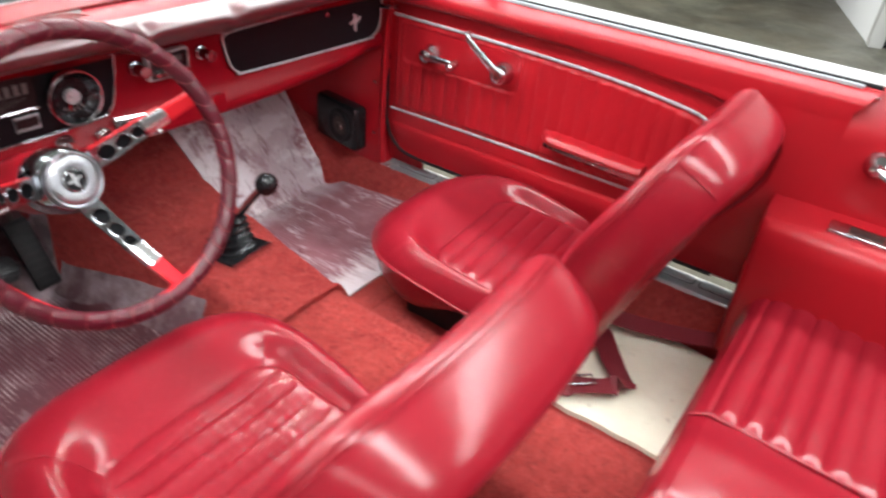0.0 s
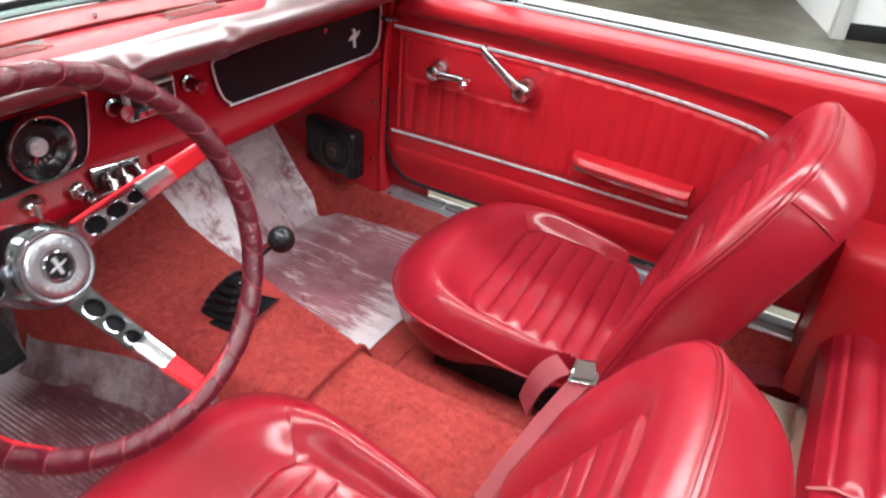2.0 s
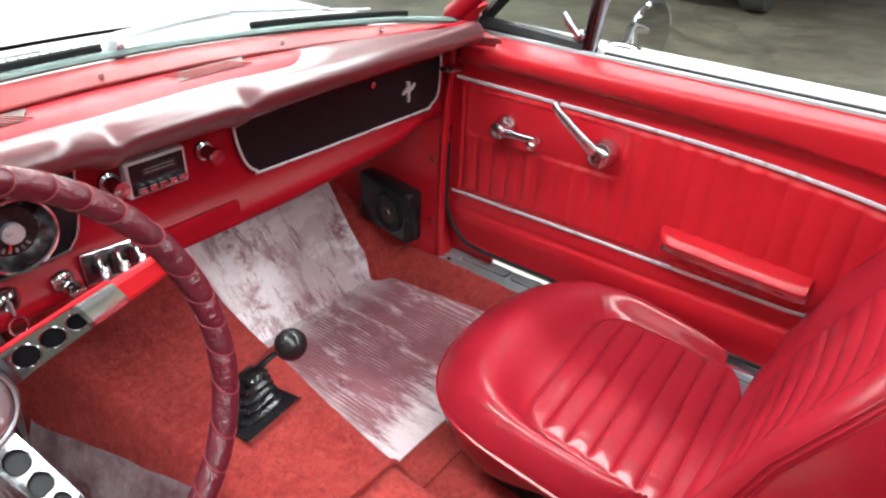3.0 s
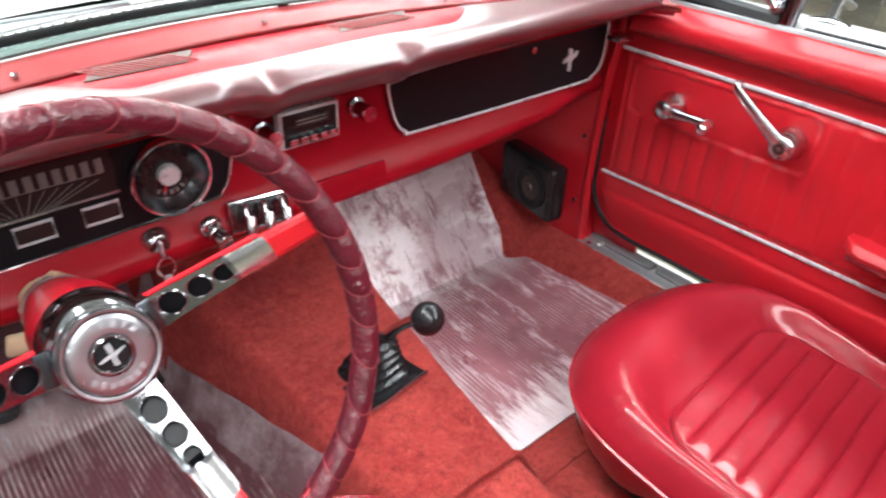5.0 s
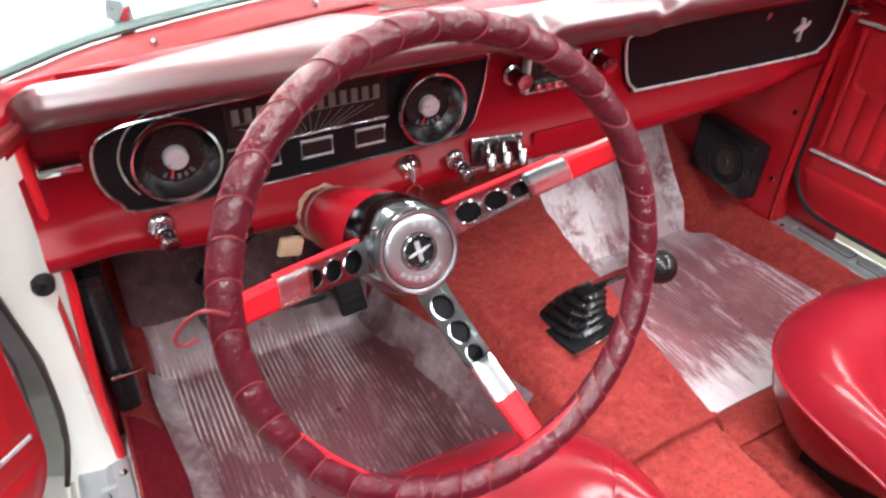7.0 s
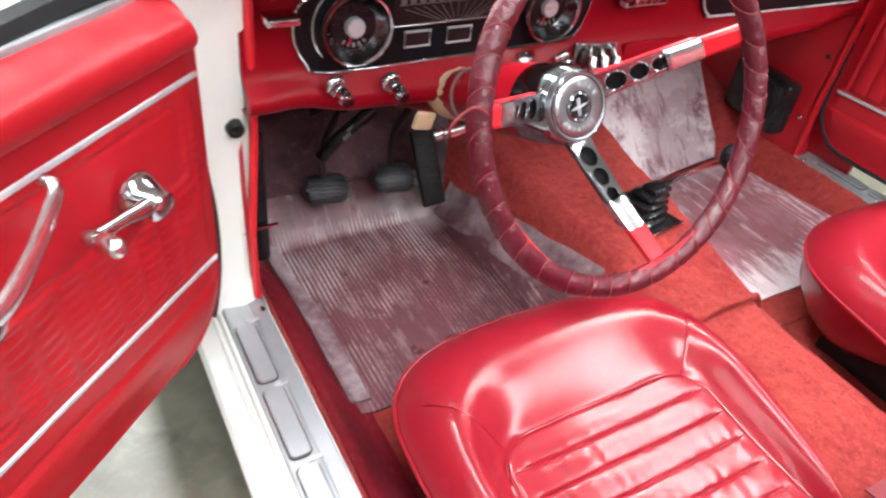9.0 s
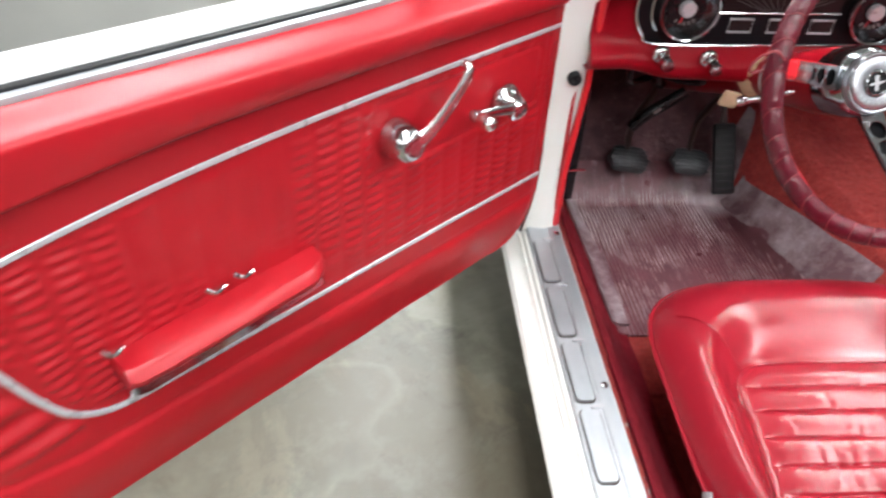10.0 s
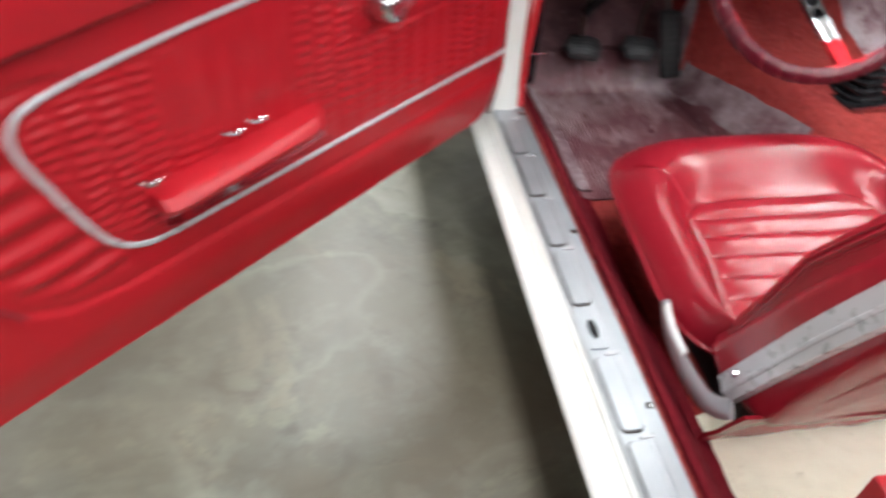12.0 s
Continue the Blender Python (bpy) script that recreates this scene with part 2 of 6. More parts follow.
m.mix(m.noise(30, 6), (0.1, 0.05, 0.035, 1), 0.6)
DARK = m.m
m = Mat("dial_face", (0.016, 0.009, 0.010, 1), 0.35, spec=0.2)
m.mix(m.noise(30, 4), (0.03, 0.016, 0.017, 1), 0.6)
DIAL = m.m
m = Mat("dial_ink", (0.15, 0.135, 0.13, 1), 0.5)
m.mix(m.noise(200, 3), (0.12, 0.11, 0.105, 1), 0.5)
INK = m.m
m = Mat("beige_floor_padding", (0.78, 0.74, 0.60, 1), 0.85, spec=0.2)
m.mix(m.ramp(m.noise(4, 6), 0.45, 0.7), (0.66, 0.60, 0.46, 1), 0.7).mix(m.ramp(m.noise(30, 6), 0.62, 0.72), (0.38, 0.32, 0.22, 1), 0.5).bump(m.noise(50, 4), 0.4, 0.003)
BEIGE = m.m
m = Mat("tan_foam", (0.66, 0.54, 0.36, 1), 0.85)
m.mix(m.noise(50, 5), (0.4, 0.28, 0.15, 1), 0.6).bump(m.noise(120, 4), 0.6, 0.003)
TAN = m.m
m = Mat("maroon_webbing", (0.16, 0.01, 0.018, 1), 0.6)
m.mix(m.noise(120, 3), (0.22, 0.016, 0.025, 1), 0.6).bump(m.noise(600, 2, 0.5, (1, 6, 1)), 0.5, 0.001)
WEB = m.m
m = Mat("pink_webbing", (0.17, 0.012, 0.02, 1), 0.6)
m.mix(m.noise(90, 3), (0.22, 0.022, 0.03, 1), 0.6).bump(m.noise(600, 2, 0.5, (1, 6, 1)), 0.5, 0.001)
WEB_PALE = m.m
m = Mat("polished_concrete", (0.168, 0.164, 0.118, 1), 0.3)
m.mix(m.ramp(m.noise(1.3, 7, 0.65), 0.40, 0.64), (0.085, 0.08, 0.062, 1), 0.9).mix(m.ramp(m.noise(1.7, 8, 0.72, (1, 1.3, 1), 0.9), 0.55, 0.572), (0.20, 0.16, 0.11, 1), 0.3).mix(m.ramp(m.noise(0.85, 8, 0.72, None, 0.6), 0.505, 0.53), (0.075, 0.072, 0.056, 1), 0.55).mix(m.ramp(m.noise(11, 7, 0.75), 0.5, 0.8), (0.24, 0.24, 0.20, 1), 0.4).mix(m.ramp(m.noise(5, 8, 0.75, None, 1.2), 0.55, 0.66), (0.055, 0.05, 0.038, 1), 0.65)
m.roughen(m.noise(3.5, 6), 0.30, 0.44).bump(m.noise(60, 5), 0.08, 0.002)
# soft dark and pale swirls and brown clouds of the stain
for scale, warp, col, k in ((1.1, 0.5, (0.05, 0.044, 0.032, 1), 0.55), (2.3, 0.4, (0.22, 0.22, 0.18, 1), 0.3)):
    vein, band = m.noise(scale, 5, 0.5, None, warp), m.n.new("ShaderNodeMath")
    band.operation = "MULTIPLY"
    m.l.new(m.ramp(vein, 0.44, 0.50), band.inputs[0])
    m.l.new(m.ramp(vein, 0.53, 0.50), band.inputs[1])
    m.mix(band.outputs[0], col, k)
m.mix(m.ramp(m.noise(0.9, 6, 0.6, None, 0.8), 0.50, 0.60), (0.10, 0.075, 0.048, 1), 0.45)
# bare tan patch with a ragged edge beside dark old stains
sep = m.n.new("ShaderNodeSeparateXYZ")
m.l.new(m.co.outputs["Object"], sep.inputs[0])


def sums(kind, a, b):
    q = m.n.new("ShaderNodeMath")
    q.operation = kind
    for i, v in enumerate((a, b)):
        if isinstance(v, (int, float)):
            q.inputs[i].default_value = v
        else:
            m.l.new(v, q.inputs[i])
    return q.outputs[0]


def blot(cx, cy, rx, ry, rag, scale):
    """A ragged spot of stain: 1 inside, 0 outside."""
    dx = sums("MULTIPLY", sums("ADD", sep.outputs[0], -cx), 1 / rx)
    dy = sums("MULTIPLY", sums("ADD", sep.outputs[1], -cy), 1 / ry)
    far = sums("ADD", sums("MULTIPLY", dx, dx), sums("MULTIPLY", dy, dy))
    return sums("ADD", far, sums("MULTIPLY", sums("ADD", m.noise(scale, 7, 0.65, None, 0.5), -0.5), rag))


m.mix(m.ramp(blot(-2.25, 0.15, 0.75, 0.85, 7.0, 1.9), 1.4, 0.5), (0.075, 0.063, 0.048, 1), 0.6)
bare = m.ramp(blot(-1.94, 0.15, 0.15, 0.10, 7.0, 7.0), 1.25, 0.95)
m.mix(sums("MULTIPLY", bare, m.ramp(m.noise(16, 7, 0.7), 0.30, 0.62, 0.35, 1.0)), (0.205, 0.155, 0.088, 1), 0.85)
m.mix(sums("MULTIPLY", m.ramp(blot(-2.1, 0.25, 0.5, 0.6, 3.0, 3.0), 1.2, 0.8), m.ramp(m.noise(6, 7, 0.7, None, 1.0), 0.56, 0.62)), (0.19, 0.155, 0.095, 1), 0.6)
m.mix(m.ramp(blot(-1.93, 0.185, 0.020, 0.015, 1.2, 30), 1.2, 0.9), (0.09, 0.08, 0.065, 1), 0.9)
CONCRETE = m.m
m = Mat("white_wall_paint", (0.76, 0.77, 0.76, 1), 0.7)
m.mix(m.ramp(m.noise(1.2, 6), 0.45, 0.7), (0.66, 0.67, 0.66, 1), 0.6).bump(m.noise(90, 3), 0.15, 0.002)
WALL = m.m
m = Mat("grey_sheet_wall", (0.45, 0.45, 0.43, 1), 0.5)
m.mix(m.ramp(m.noise(1.5, 6), 0.4, 0.7), (0.38, 0.38, 0.37, 1), 0.6).bump(m.noise(50, 3), 0.1, 0.002)
GREY_WALL = m.m
m = Mat("grey_ceiling", (0.40, 0.40, 0.39, 1), 0.8)
m.mix(m.noise(2, 5), (0.33, 0.33, 0.32, 1), 0.6)
CEIL = m.m
m = Mat("grey_dust_rubber", (0.03, 0.03, 0.032, 1), 0.7)
m.mix(m.noise(30, 5), (0.07, 0.068, 0.065, 1), 0.7)
TYRE = m.m
m = Mat("brass_zinc", (0.62, 0.55, 0.38, 1), 0.28, 1.0)
m.mix(m.noise(60, 4), (0.35, 0.27, 0.12, 1), 0.6)
BRASS = m.m
m = Mat("mirror_silver", (0.85, 0.86, 0.87, 1), 0.02, 1.0)
MIRROR = m.m
m = Mat("tube_glow", (0.9, 0.9, 0.9, 1), 0.5)
m.b.inputs["Emission Color"].default_value = (1, 0.97, 0.93, 1)
m.b.inputs["Emission Strength"].default_value = 3
GLOW = m.m
m = Mat("windscreen_glass", (0.93, 0.98, 0.96, 1), 0.0)
m.b.inputs["Transmission Weight"].default_value = 1.0
m.b.inputs["IOR"].default_value = 1.02
GLASS = m.m


# ---- builders ----
def thing(name, label, category, at=(0, 0, 0), group="", kind=""):
    ob = new(name)
    ob.empty_display_size = 0.05
    ob.location = at
    return tagged(ob, label, category, group, kind)


def mesh_of(name, bm, mat, smooth=40):
    bmesh.ops.remove_doubles(bm, verts=bm.verts, dist=1e-6)
    bmesh.ops.recalc_face_normals(bm, faces=bm.faces)
    me = bpy.data.meshes.new(name)
    bm.to_mesh(me)
    bm.free()
    me.materials.append(mat)
    if smooth:
        me.shade_smooth()
        me.set_sharp_from_angle(angle=radians(smooth))
    return me


def part(name, bm, mat, parent, label="", smooth=40):
    ob = new(name, mesh_of(name, bm, mat, smooth))
    ob.parent = parent
    if parent.type == "EMPTY":
        ob.matrix_parent_inverse = Matrix.Translation(-parent.location)
    return tagged(ob, label)


def solo(name, bm, mat, label, category="", kind="", group="", smooth=40):
    return tagged(new(name, mesh_of(name, bm, mat, smooth)), label, category, group, kind)


def add_grid(bm, rows, wrap_u=False, wrap_v=False):
    """Faces between rows of points; rows of equal length."""
    vs = [[bm.verts.new(p) for p in r] for r in rows]
    nv, nu = len(vs), len(vs[0])
    for j in range(nv if wrap_v else nv - 1):
        for i in range(nu if wrap_u else nu - 1):
            a, b = vs[j][i], vs[j][(i + 1) % nu]
            c, d = vs[(j + 1) % nv][(i + 1) % nu], vs[(j + 1) % nv][i]
            if len({a, b, c, d}) == 4:
                bm.faces.new((a, b, c, d))
    return vs


def sheet(f, nu, nv, off, bm=None):
    """A grid f(u, v), u and v in 0..1, with a back at f + off and closed rims."""
    bm = bm or bmesh.new()
    top = [[Vector(f(i / nu, j / nv)) for i in range(nu + 1)] for j in range(nv + 1)]
    off = Vector(off)
    a = add_grid(bm, top)
    b = add_grid(bm, [[p + off for p in r] for r in top])
    rim_a = a[0] + [r[-1] for r in a[1:]] + a[-1][-2::-1] + [r[0] for r in a[-2:0:-1]]
    rim_b = b[0] + [r[-1] for r in b[1:]] + b[-1][-2::-1] + [r[0] for r in b[-2:0:-1]]
    for i in range(len(rim_a)):
        k = (i + 1) % len(rim_a)
        bm.faces.new((rim_a[i], rim_a[k], rim_b[k], rim_b[i]))
    return bm


def loft(rings, cap=True, bm=None):
    bm = bm or bmesh.new()
    vs = add_grid(bm, rings, wrap_u=True)
    if cap:
        bm.faces.new(vs[0][::-1])
        bm.faces.new(vs[-1])
    return bm


def box(x0, x1, y0, y1, z0, z1, bevel=0.0, bm=None, m=None, seg=2):
    own = bmesh.new()
    bmesh.ops.create_cube(own, size=1)
    for v in own.verts:
        v.co = Vector(((x0 + x1) / 2 + v.co.x * (x1 - x0), (y0 + y1) / 2 + v.co.y * (y1 - y0), (z0 + z1) / 2 + v.co.z * (z1 - z0)))
    if bevel:
        bmesh.ops.bevel(own, geom=own.edges[:], offset=bevel, segments=seg, profile=0.5, affect="EDGES")
    if m is not None:
        own.transform(m)
    if bm is None:
        return own
    return merge(bm, own)


def merge(bm, own):
    me = bpy.data.meshes.new("tmp")
    own.to_mesh(me)
    own.free()
    bm.from_mesh(me)
    bpy.data.meshes.remove(me)
    return bm


def smooth_path(pts, n=8, closed=False):
    """Catmull-Rom through pts."""
    pts = [Vector(p) for p in pts]
    k = len(pts)
    out = []
    for i in range(k if closed else k - 1):
        p0 = pts[i - 1] if (i or closed) else pts[0]
        p1, p2 = pts[i], pts[(i + 1) % k]
        p3 = pts[(i + 2) % k] if (closed or i + 2 < k) else p2
        for j in range(n):
            t = j / n
            out.append(0.5 * ((2 * p1) + (p2 - p0) * t + (2 * p0 - 5 * p1 + 4 * p2 - p3) * t * t + (3 * p1 - p0 - 3 * p2 + p3) * t ** 3))
    if not closed:
        out.append(pts[-1])
    return out


def tube(path, r, n=10, closed=False, bm=None, flat=None):
    """A tube along path; r a number or a list; flat = (vector, k) squeezes its section along the vector."""
    bm = bm or bmesh.new()
    path = [Vector(p) for p in path]
    k = len(path)
    rows, ref = [], None
    for i, p in enumerate(path):
        a = path[i - 1] if (i or closed) else path[0]
        b = path[(i + 1) % k] if (closed or i + 1 < k) else path[-1]
        t = (b - a).normalized()
        if ref is None:
            ref = Vector((0, 0, 1)) if abs(t.z) < 0.9 else Vector((1, 0, 0))
        ref = (ref - t * ref.dot(t)).normalized()
        other = t.cross(ref)
        rad = r[i] if isinstance(r, (list, tuple)) else r
        ring = []
        for j in range(n):
            w = 2 * math.pi * j / n
            d = (ref * math.cos(w) + other * math.sin(w)) * rad
            if flat:
                d -= Vector(flat[0]) * d.dot(Vector(flat[0])) * (1 - flat[1])
            ring.append(p + d)
        rows.append(ring)
    vs = add_grid(bm, rows, wrap_u=True, wrap_v=closed)
    if not closed:
        bm.faces.new(vs[0][::-1])
        bm.faces.new(vs[-1])
    return bm


def lathe(profile, m=None, n=32, bm=None, cap=True):
    """Turn (radius, height) points about z, then place by m."""
    bm = bm or bmesh.new()
    m = m or Matrix()
    rows = [[m @ Vector((max(r, 1e-5) * math.cos(2 * math.pi * j / n), max(r, 1e-5) * math.sin(2 * math.pi * j / n), h)) for j in range(n)] for r, h in profile]
    vs = add_grid(bm, rows, wrap_u=True)
    if cap:
        bm.faces.new(vs[0][::-1])
        bm.faces.new(vs[-1])
    return bm


def axis_to(at, direction, spin=0):
    """A matrix whose z points along direction, at a place."""
    return Matrix.Translation(at) @ Vector(direction).to_track_quat("Z", "Y").to_matrix().to_4x4() @ pose(0, 0, 0, 0, 0, spin)


def slab(outline, put, d0, d1, holes=(), bm=None, bevel=0.0):
    """A flat plate with holes: outline of (u, v), put(u, v, w) -> place, between w = d0 and d1."""
    own = bmesh.new()
    edges = []
    for loop in [outline, *holes]:
        vs = [own.verts.new((u, v, 0)) for u, v in loop]
        edges += [own.edges.new((vs[i], vs[(i + 1) % len(vs)])) for i in range(len(vs))]
    bmesh.ops.triangle_fill(own, use_beauty=True, use_dissolve=False, edges=edges, normal=(0, 0, 1))
    faces = own.faces[:]
    made = bmesh.ops.extrude_face_region(own, geom=faces)
    top = [v for v in made["geom"] if isinstance(v, bmesh.types.BMVert)]
    for v in top:
        v.co.z = 1
    for v in own.verts:
        v.co = Vector(put(v.co.x, v.co.y, d1 if v.co.z > 0.5 else d0))
    if bm is None:
        return own
    return merge(bm, own)


def circle2(cx, cy, r, n=20):
    return [(cx + r * math.cos(2 * math.pi * i / n), cy + r * math.sin(2 * math.pi * i / n)) for i in range(n)]


def round_poly(pts, n=6):
    return [(p.x, p.y) for p in smooth_path([(x, y, 0) for x, y in pts], n, True)]


def clampf(v, a=0.0, b=1.0):
    return max(a, min(b, v))


def step(a, b, v):
    t = clampf((v - a) / (b - a))
    return t * t * (3 - 2 * t)


def nz(x, y, z=0.0, s=1.0):
    return noise.noise(Vector((x * s, y * s, z * s)))

# ---- the hall ----
def room():
    bm = box(-9, 12, -14, 7, -0.3, 0.0)
    solo("floor", bm, CONCRETE, "worn grey-brown polished concrete workshop floor with stains", "floor", "structure", smooth=0)
    solo("wall_north", box(-9, 12, 6.8, 7.0, 0, 3.8), WALL, "plain white painted hall wall", "wall", "structure", smooth=0)
    solo("wall_south", box(-9, 12, -14.2, -14, 0, 3.8), WALL, "plain white painted hall wall", "wall", "structure", smooth=0)
    solo("wall_east", box(12, 12.2, -14, 6.8, 0, 3.8), WALL, "plain white painted hall wall", "wall", "structure", smooth=0)
    solo("wall_west", box(-9.2, -9, -14, 6.8, 0, 3.8), WALL, "plain white painted hall wall", "wall", "structure", smooth=0)
    solo("ceiling", box(-9.2, 12.2, -14.2, 7.0, 3.8, 4.0), CEIL, "white hall ceiling", "ceiling", "structure", smooth=0)
    # grey sheet partition beside the car's nose
    p = thing("wall_partition", "light grey sheet partition with a vertical seam", "wall", (-4.5, 2.3, 0), kind="structure")
    part("panel", box(-8.9, -2.765, 2.25, 2.31, 0.0, 2.6, 0.004), GREY_WALL, p)
    part("panel", box(-2.755, -1.5, 2.25, 2.31, 0.0, 2.6, 0.004), GREY_WALL, p)
    part("base_strip", box(-8.9, -1.5, 2.235, 2.249, 0.0, 0.03, 0.003), RUBBER, p)
    # white office corner across the hall
    m = pose(5.27, -0.25, 0, 0, 0, 17.5)
    w = thing("wall_office", "white painted office corner wall with pale corner post", "wall", (5.27, -0.25, 0), kind="structure")
    part("panel", box(0.06, 5.5, -3.5, -0.005, 0, 2.9, 0.003, m=m), WALL, w)
    part("corner_post", box(0.0, 0.09, -0.09, 0.01, 0, 2.9, 0.006, m=m), GREY_WALL, w)
    part("baseboard", box(0.045, 0.058, -0.55, -0.092, 0, 0.12, 0.003, m=m), RUBBER, w, "black rubber base strip")
    part("corner_post", box(0.0, 0.08, -0.64, -0.555, 0, 2.9, 0.006, m=m), GREY_WALL, w)
    part("socket", box(2.6, 2.7, -0.003, 0.01, 0.32, 0.42, 0.004, m=m), RUBBER, w)
    for lx in TUBE_ROWS:
        for ly in (-5.7, -3.3, -0.9, 1.5, 3.9):
            f = thing("ceiling_light", "white fluorescent tube light fixture on the ceiling", "lamp", (lx, ly, 3.8), "tube lights of the hall")
            part("housing", box(lx - 0.17, lx + 0.17, ly - 1.18, ly + 1.18, 3.7, 3.8, 0.01), CEIL, f)
            for k in (-0.08, 0.08):
                part("tube", tube([(lx + k, ly - 1.15, 3.675), (lx + k, ly + 1.15, 3.675)], 0.018, 10), GLOW, f)
    w = thing("window_1", "wide bright window band high in the hall's front wall", "window", (0.5, 6.75, 1.3), kind="structure")
    for i in range(7):
        x = -4.75 + 1.5 * i
        part("pane", box(x + 0.03, x + 1.47, 6.75, 6.765, 1.33, 3.57, 0.002), GLOW, w)
        part("window_frame", box(x - 0.03, x + 0.03, 6.71, 6.799, 1.3, 3.6, 0.004), WALL, w)
    part("window_frame", box(5.72, 5.78, 6.71, 6.799, 1.3, 3.6, 0.004), WALL, w)
    part("window_sill", box(-4.8, 5.8, 6.68, 6.799, 1.26, 1.3, 0.004), WALL, w)


def tyre_bm(m, r=0.32, w=0.2):
    return lathe([(r * 0.62, -w / 2), (r * 0.95, -w / 2), (r, -w / 2 * 0.7), (r, w / 2 * 0.7), (r * 0.95, w / 2), (r * 0.62, w / 2)], m, 36)


def parked_vehicle():
    v = thing("parked_car", "dark parked car seen only by its black tyres and underside", "car", (6.6, 2.2, 0))
    part("body", box(5.75, 10.0, 1.3, 3.0, 0.28, 1.2, 0.12, seg=4), DARK, v, "dark painted body")
    for x, y in ((6.2, 1.42), (6.2, 2.88), (9.1, 1.42), (9.1, 2.88)):
        t = part("wheel", tyre_bm(axis_to((x, y, 0.32), (0, 1, 0))), TYRE, v, "black tyre")
        part("rim", lathe([(0.001, -0.06), (0.2, -0.06), (0.2, 0.06), (0.001, 0.06)], axis_to((x, y, 0.32), (0, 1, 0))), DARK, t)


# ---- the car's floor ----
def tunnel_z(x, y):
    top = 0.405 + 0.05 * step(0.15, 0.55, y) + 0.06 * step(0.55, 1.0, y)
    half = 0.10 + 0.065 * step(0.2, 1.0, y)
    return (top - 0.285) * (1 - step(half - 0.02, half + 0.075, abs(x)))


def floor_z(x, y):
    z = 0.285 + 1.05 * max(0.0, y - 0.745 - 0.05 * step(0.12, -0.12, x))
    z = min(z, 0.66)
    side = step(0.565, 0.645, abs(x)) * 0.09
    return z + max(tunnel_z(x, y) - max(0.0, z - 0.285) * 0.6, 0) + side * (1 - step(0.75, 0.95, y))


def carpet_z(x, y):
    fuzz = 0.0025 * nz(x, y, 0, 55) + 0.004 * nz(x, y, 3, 14)
    return floor_z(x, y) + fuzz


def car_floor():
    c = thing("car_carpet", "worn red-orange cut pile carpet over floor and tunnel", "carpet", (0, 0.3, 0.28))
    # front piece ends at a rolled seam across the tunnel
    part("front_carpet", sheet(lambda u, v: (-0.645 + 1.29 * u, 0.255 + 0.9 * v, carpet_z(-0.645 + 1.29 * u, 0.255 + 0.9 * v) + 0.008), 150, 100, (0, 0, -0.012)), CARPET, c)
    part("rear_carpet", sheet(lambda u, v: (-0.645 + 1.29 * u, -0.62 + 0.885 * v, carpet_z(-0.645 + 1.29 * u, -0.62 + 0.885 * v)), 150, 90, (0, 0, -0.012)), CARPET, c)
    # sheet added to stand in for the dark beneath the dash
    part("toe_shade_sheet", sheet(lambda u, v: (-0.60 + 0.40 * u, 0.865 + 0.285 * v, carpet_z(-0.60 + 0.40 * u, 0.865 + 0.285 * v) + 0.03), 30, 20, (0, 0, -0.012)), TOE_SHADE, c, "dark burgundy sheet added for the shade under the dash")
    # strip laid over the carpet where the seat shades it
    part("sill_carpet_shade", sheet(lambda u, v: (-0.640 + 0.085 * u, -0.50 + 1.17 * v, carpet_z(-0.640 + 0.085 * u, -0.50 + 1.17 * v) + 0.013 + 0.007 * math.sin(math.pi * (0.1 + 0.85 * u))), 16, 90, (0, 0, -0.012)), CARPET_SHADED, c, "darker red carpet edge along the sill, shade painted into its colour")
    seam = [(x, 0.257 + 0.012 * nz(x, 1, 0, 9), tunnel_z(x, 0.257) + 0.285 + 0.012) for x in [-0.15 + 0.3 * i / 24 for i in range(25)]]
    part("seam_welt", tube(seam, 0.005, 8), CARPET, c)
    for sx in (-1, 1):
        def pad(u, v, sx=sx):
            x = sx * (0.215 + 0.345 * u + 0.01 * nz(v * 3, u, 2))
            y = -0.47 + ((0.27 if sx > 0 else 0.345) + 0.01 * math.sin(9 * u)) * v
            return (x, y, carpet_z(x, y) + 0.012 + 0.003 * nz(x, y, 5, 12))
        solo("floor_padding", sheet(pad, 40, 40, (0, 0, -0.014)), BEIGE, "bare cream floor padding behind the front seat", "underlay", group="rear footwell padding")


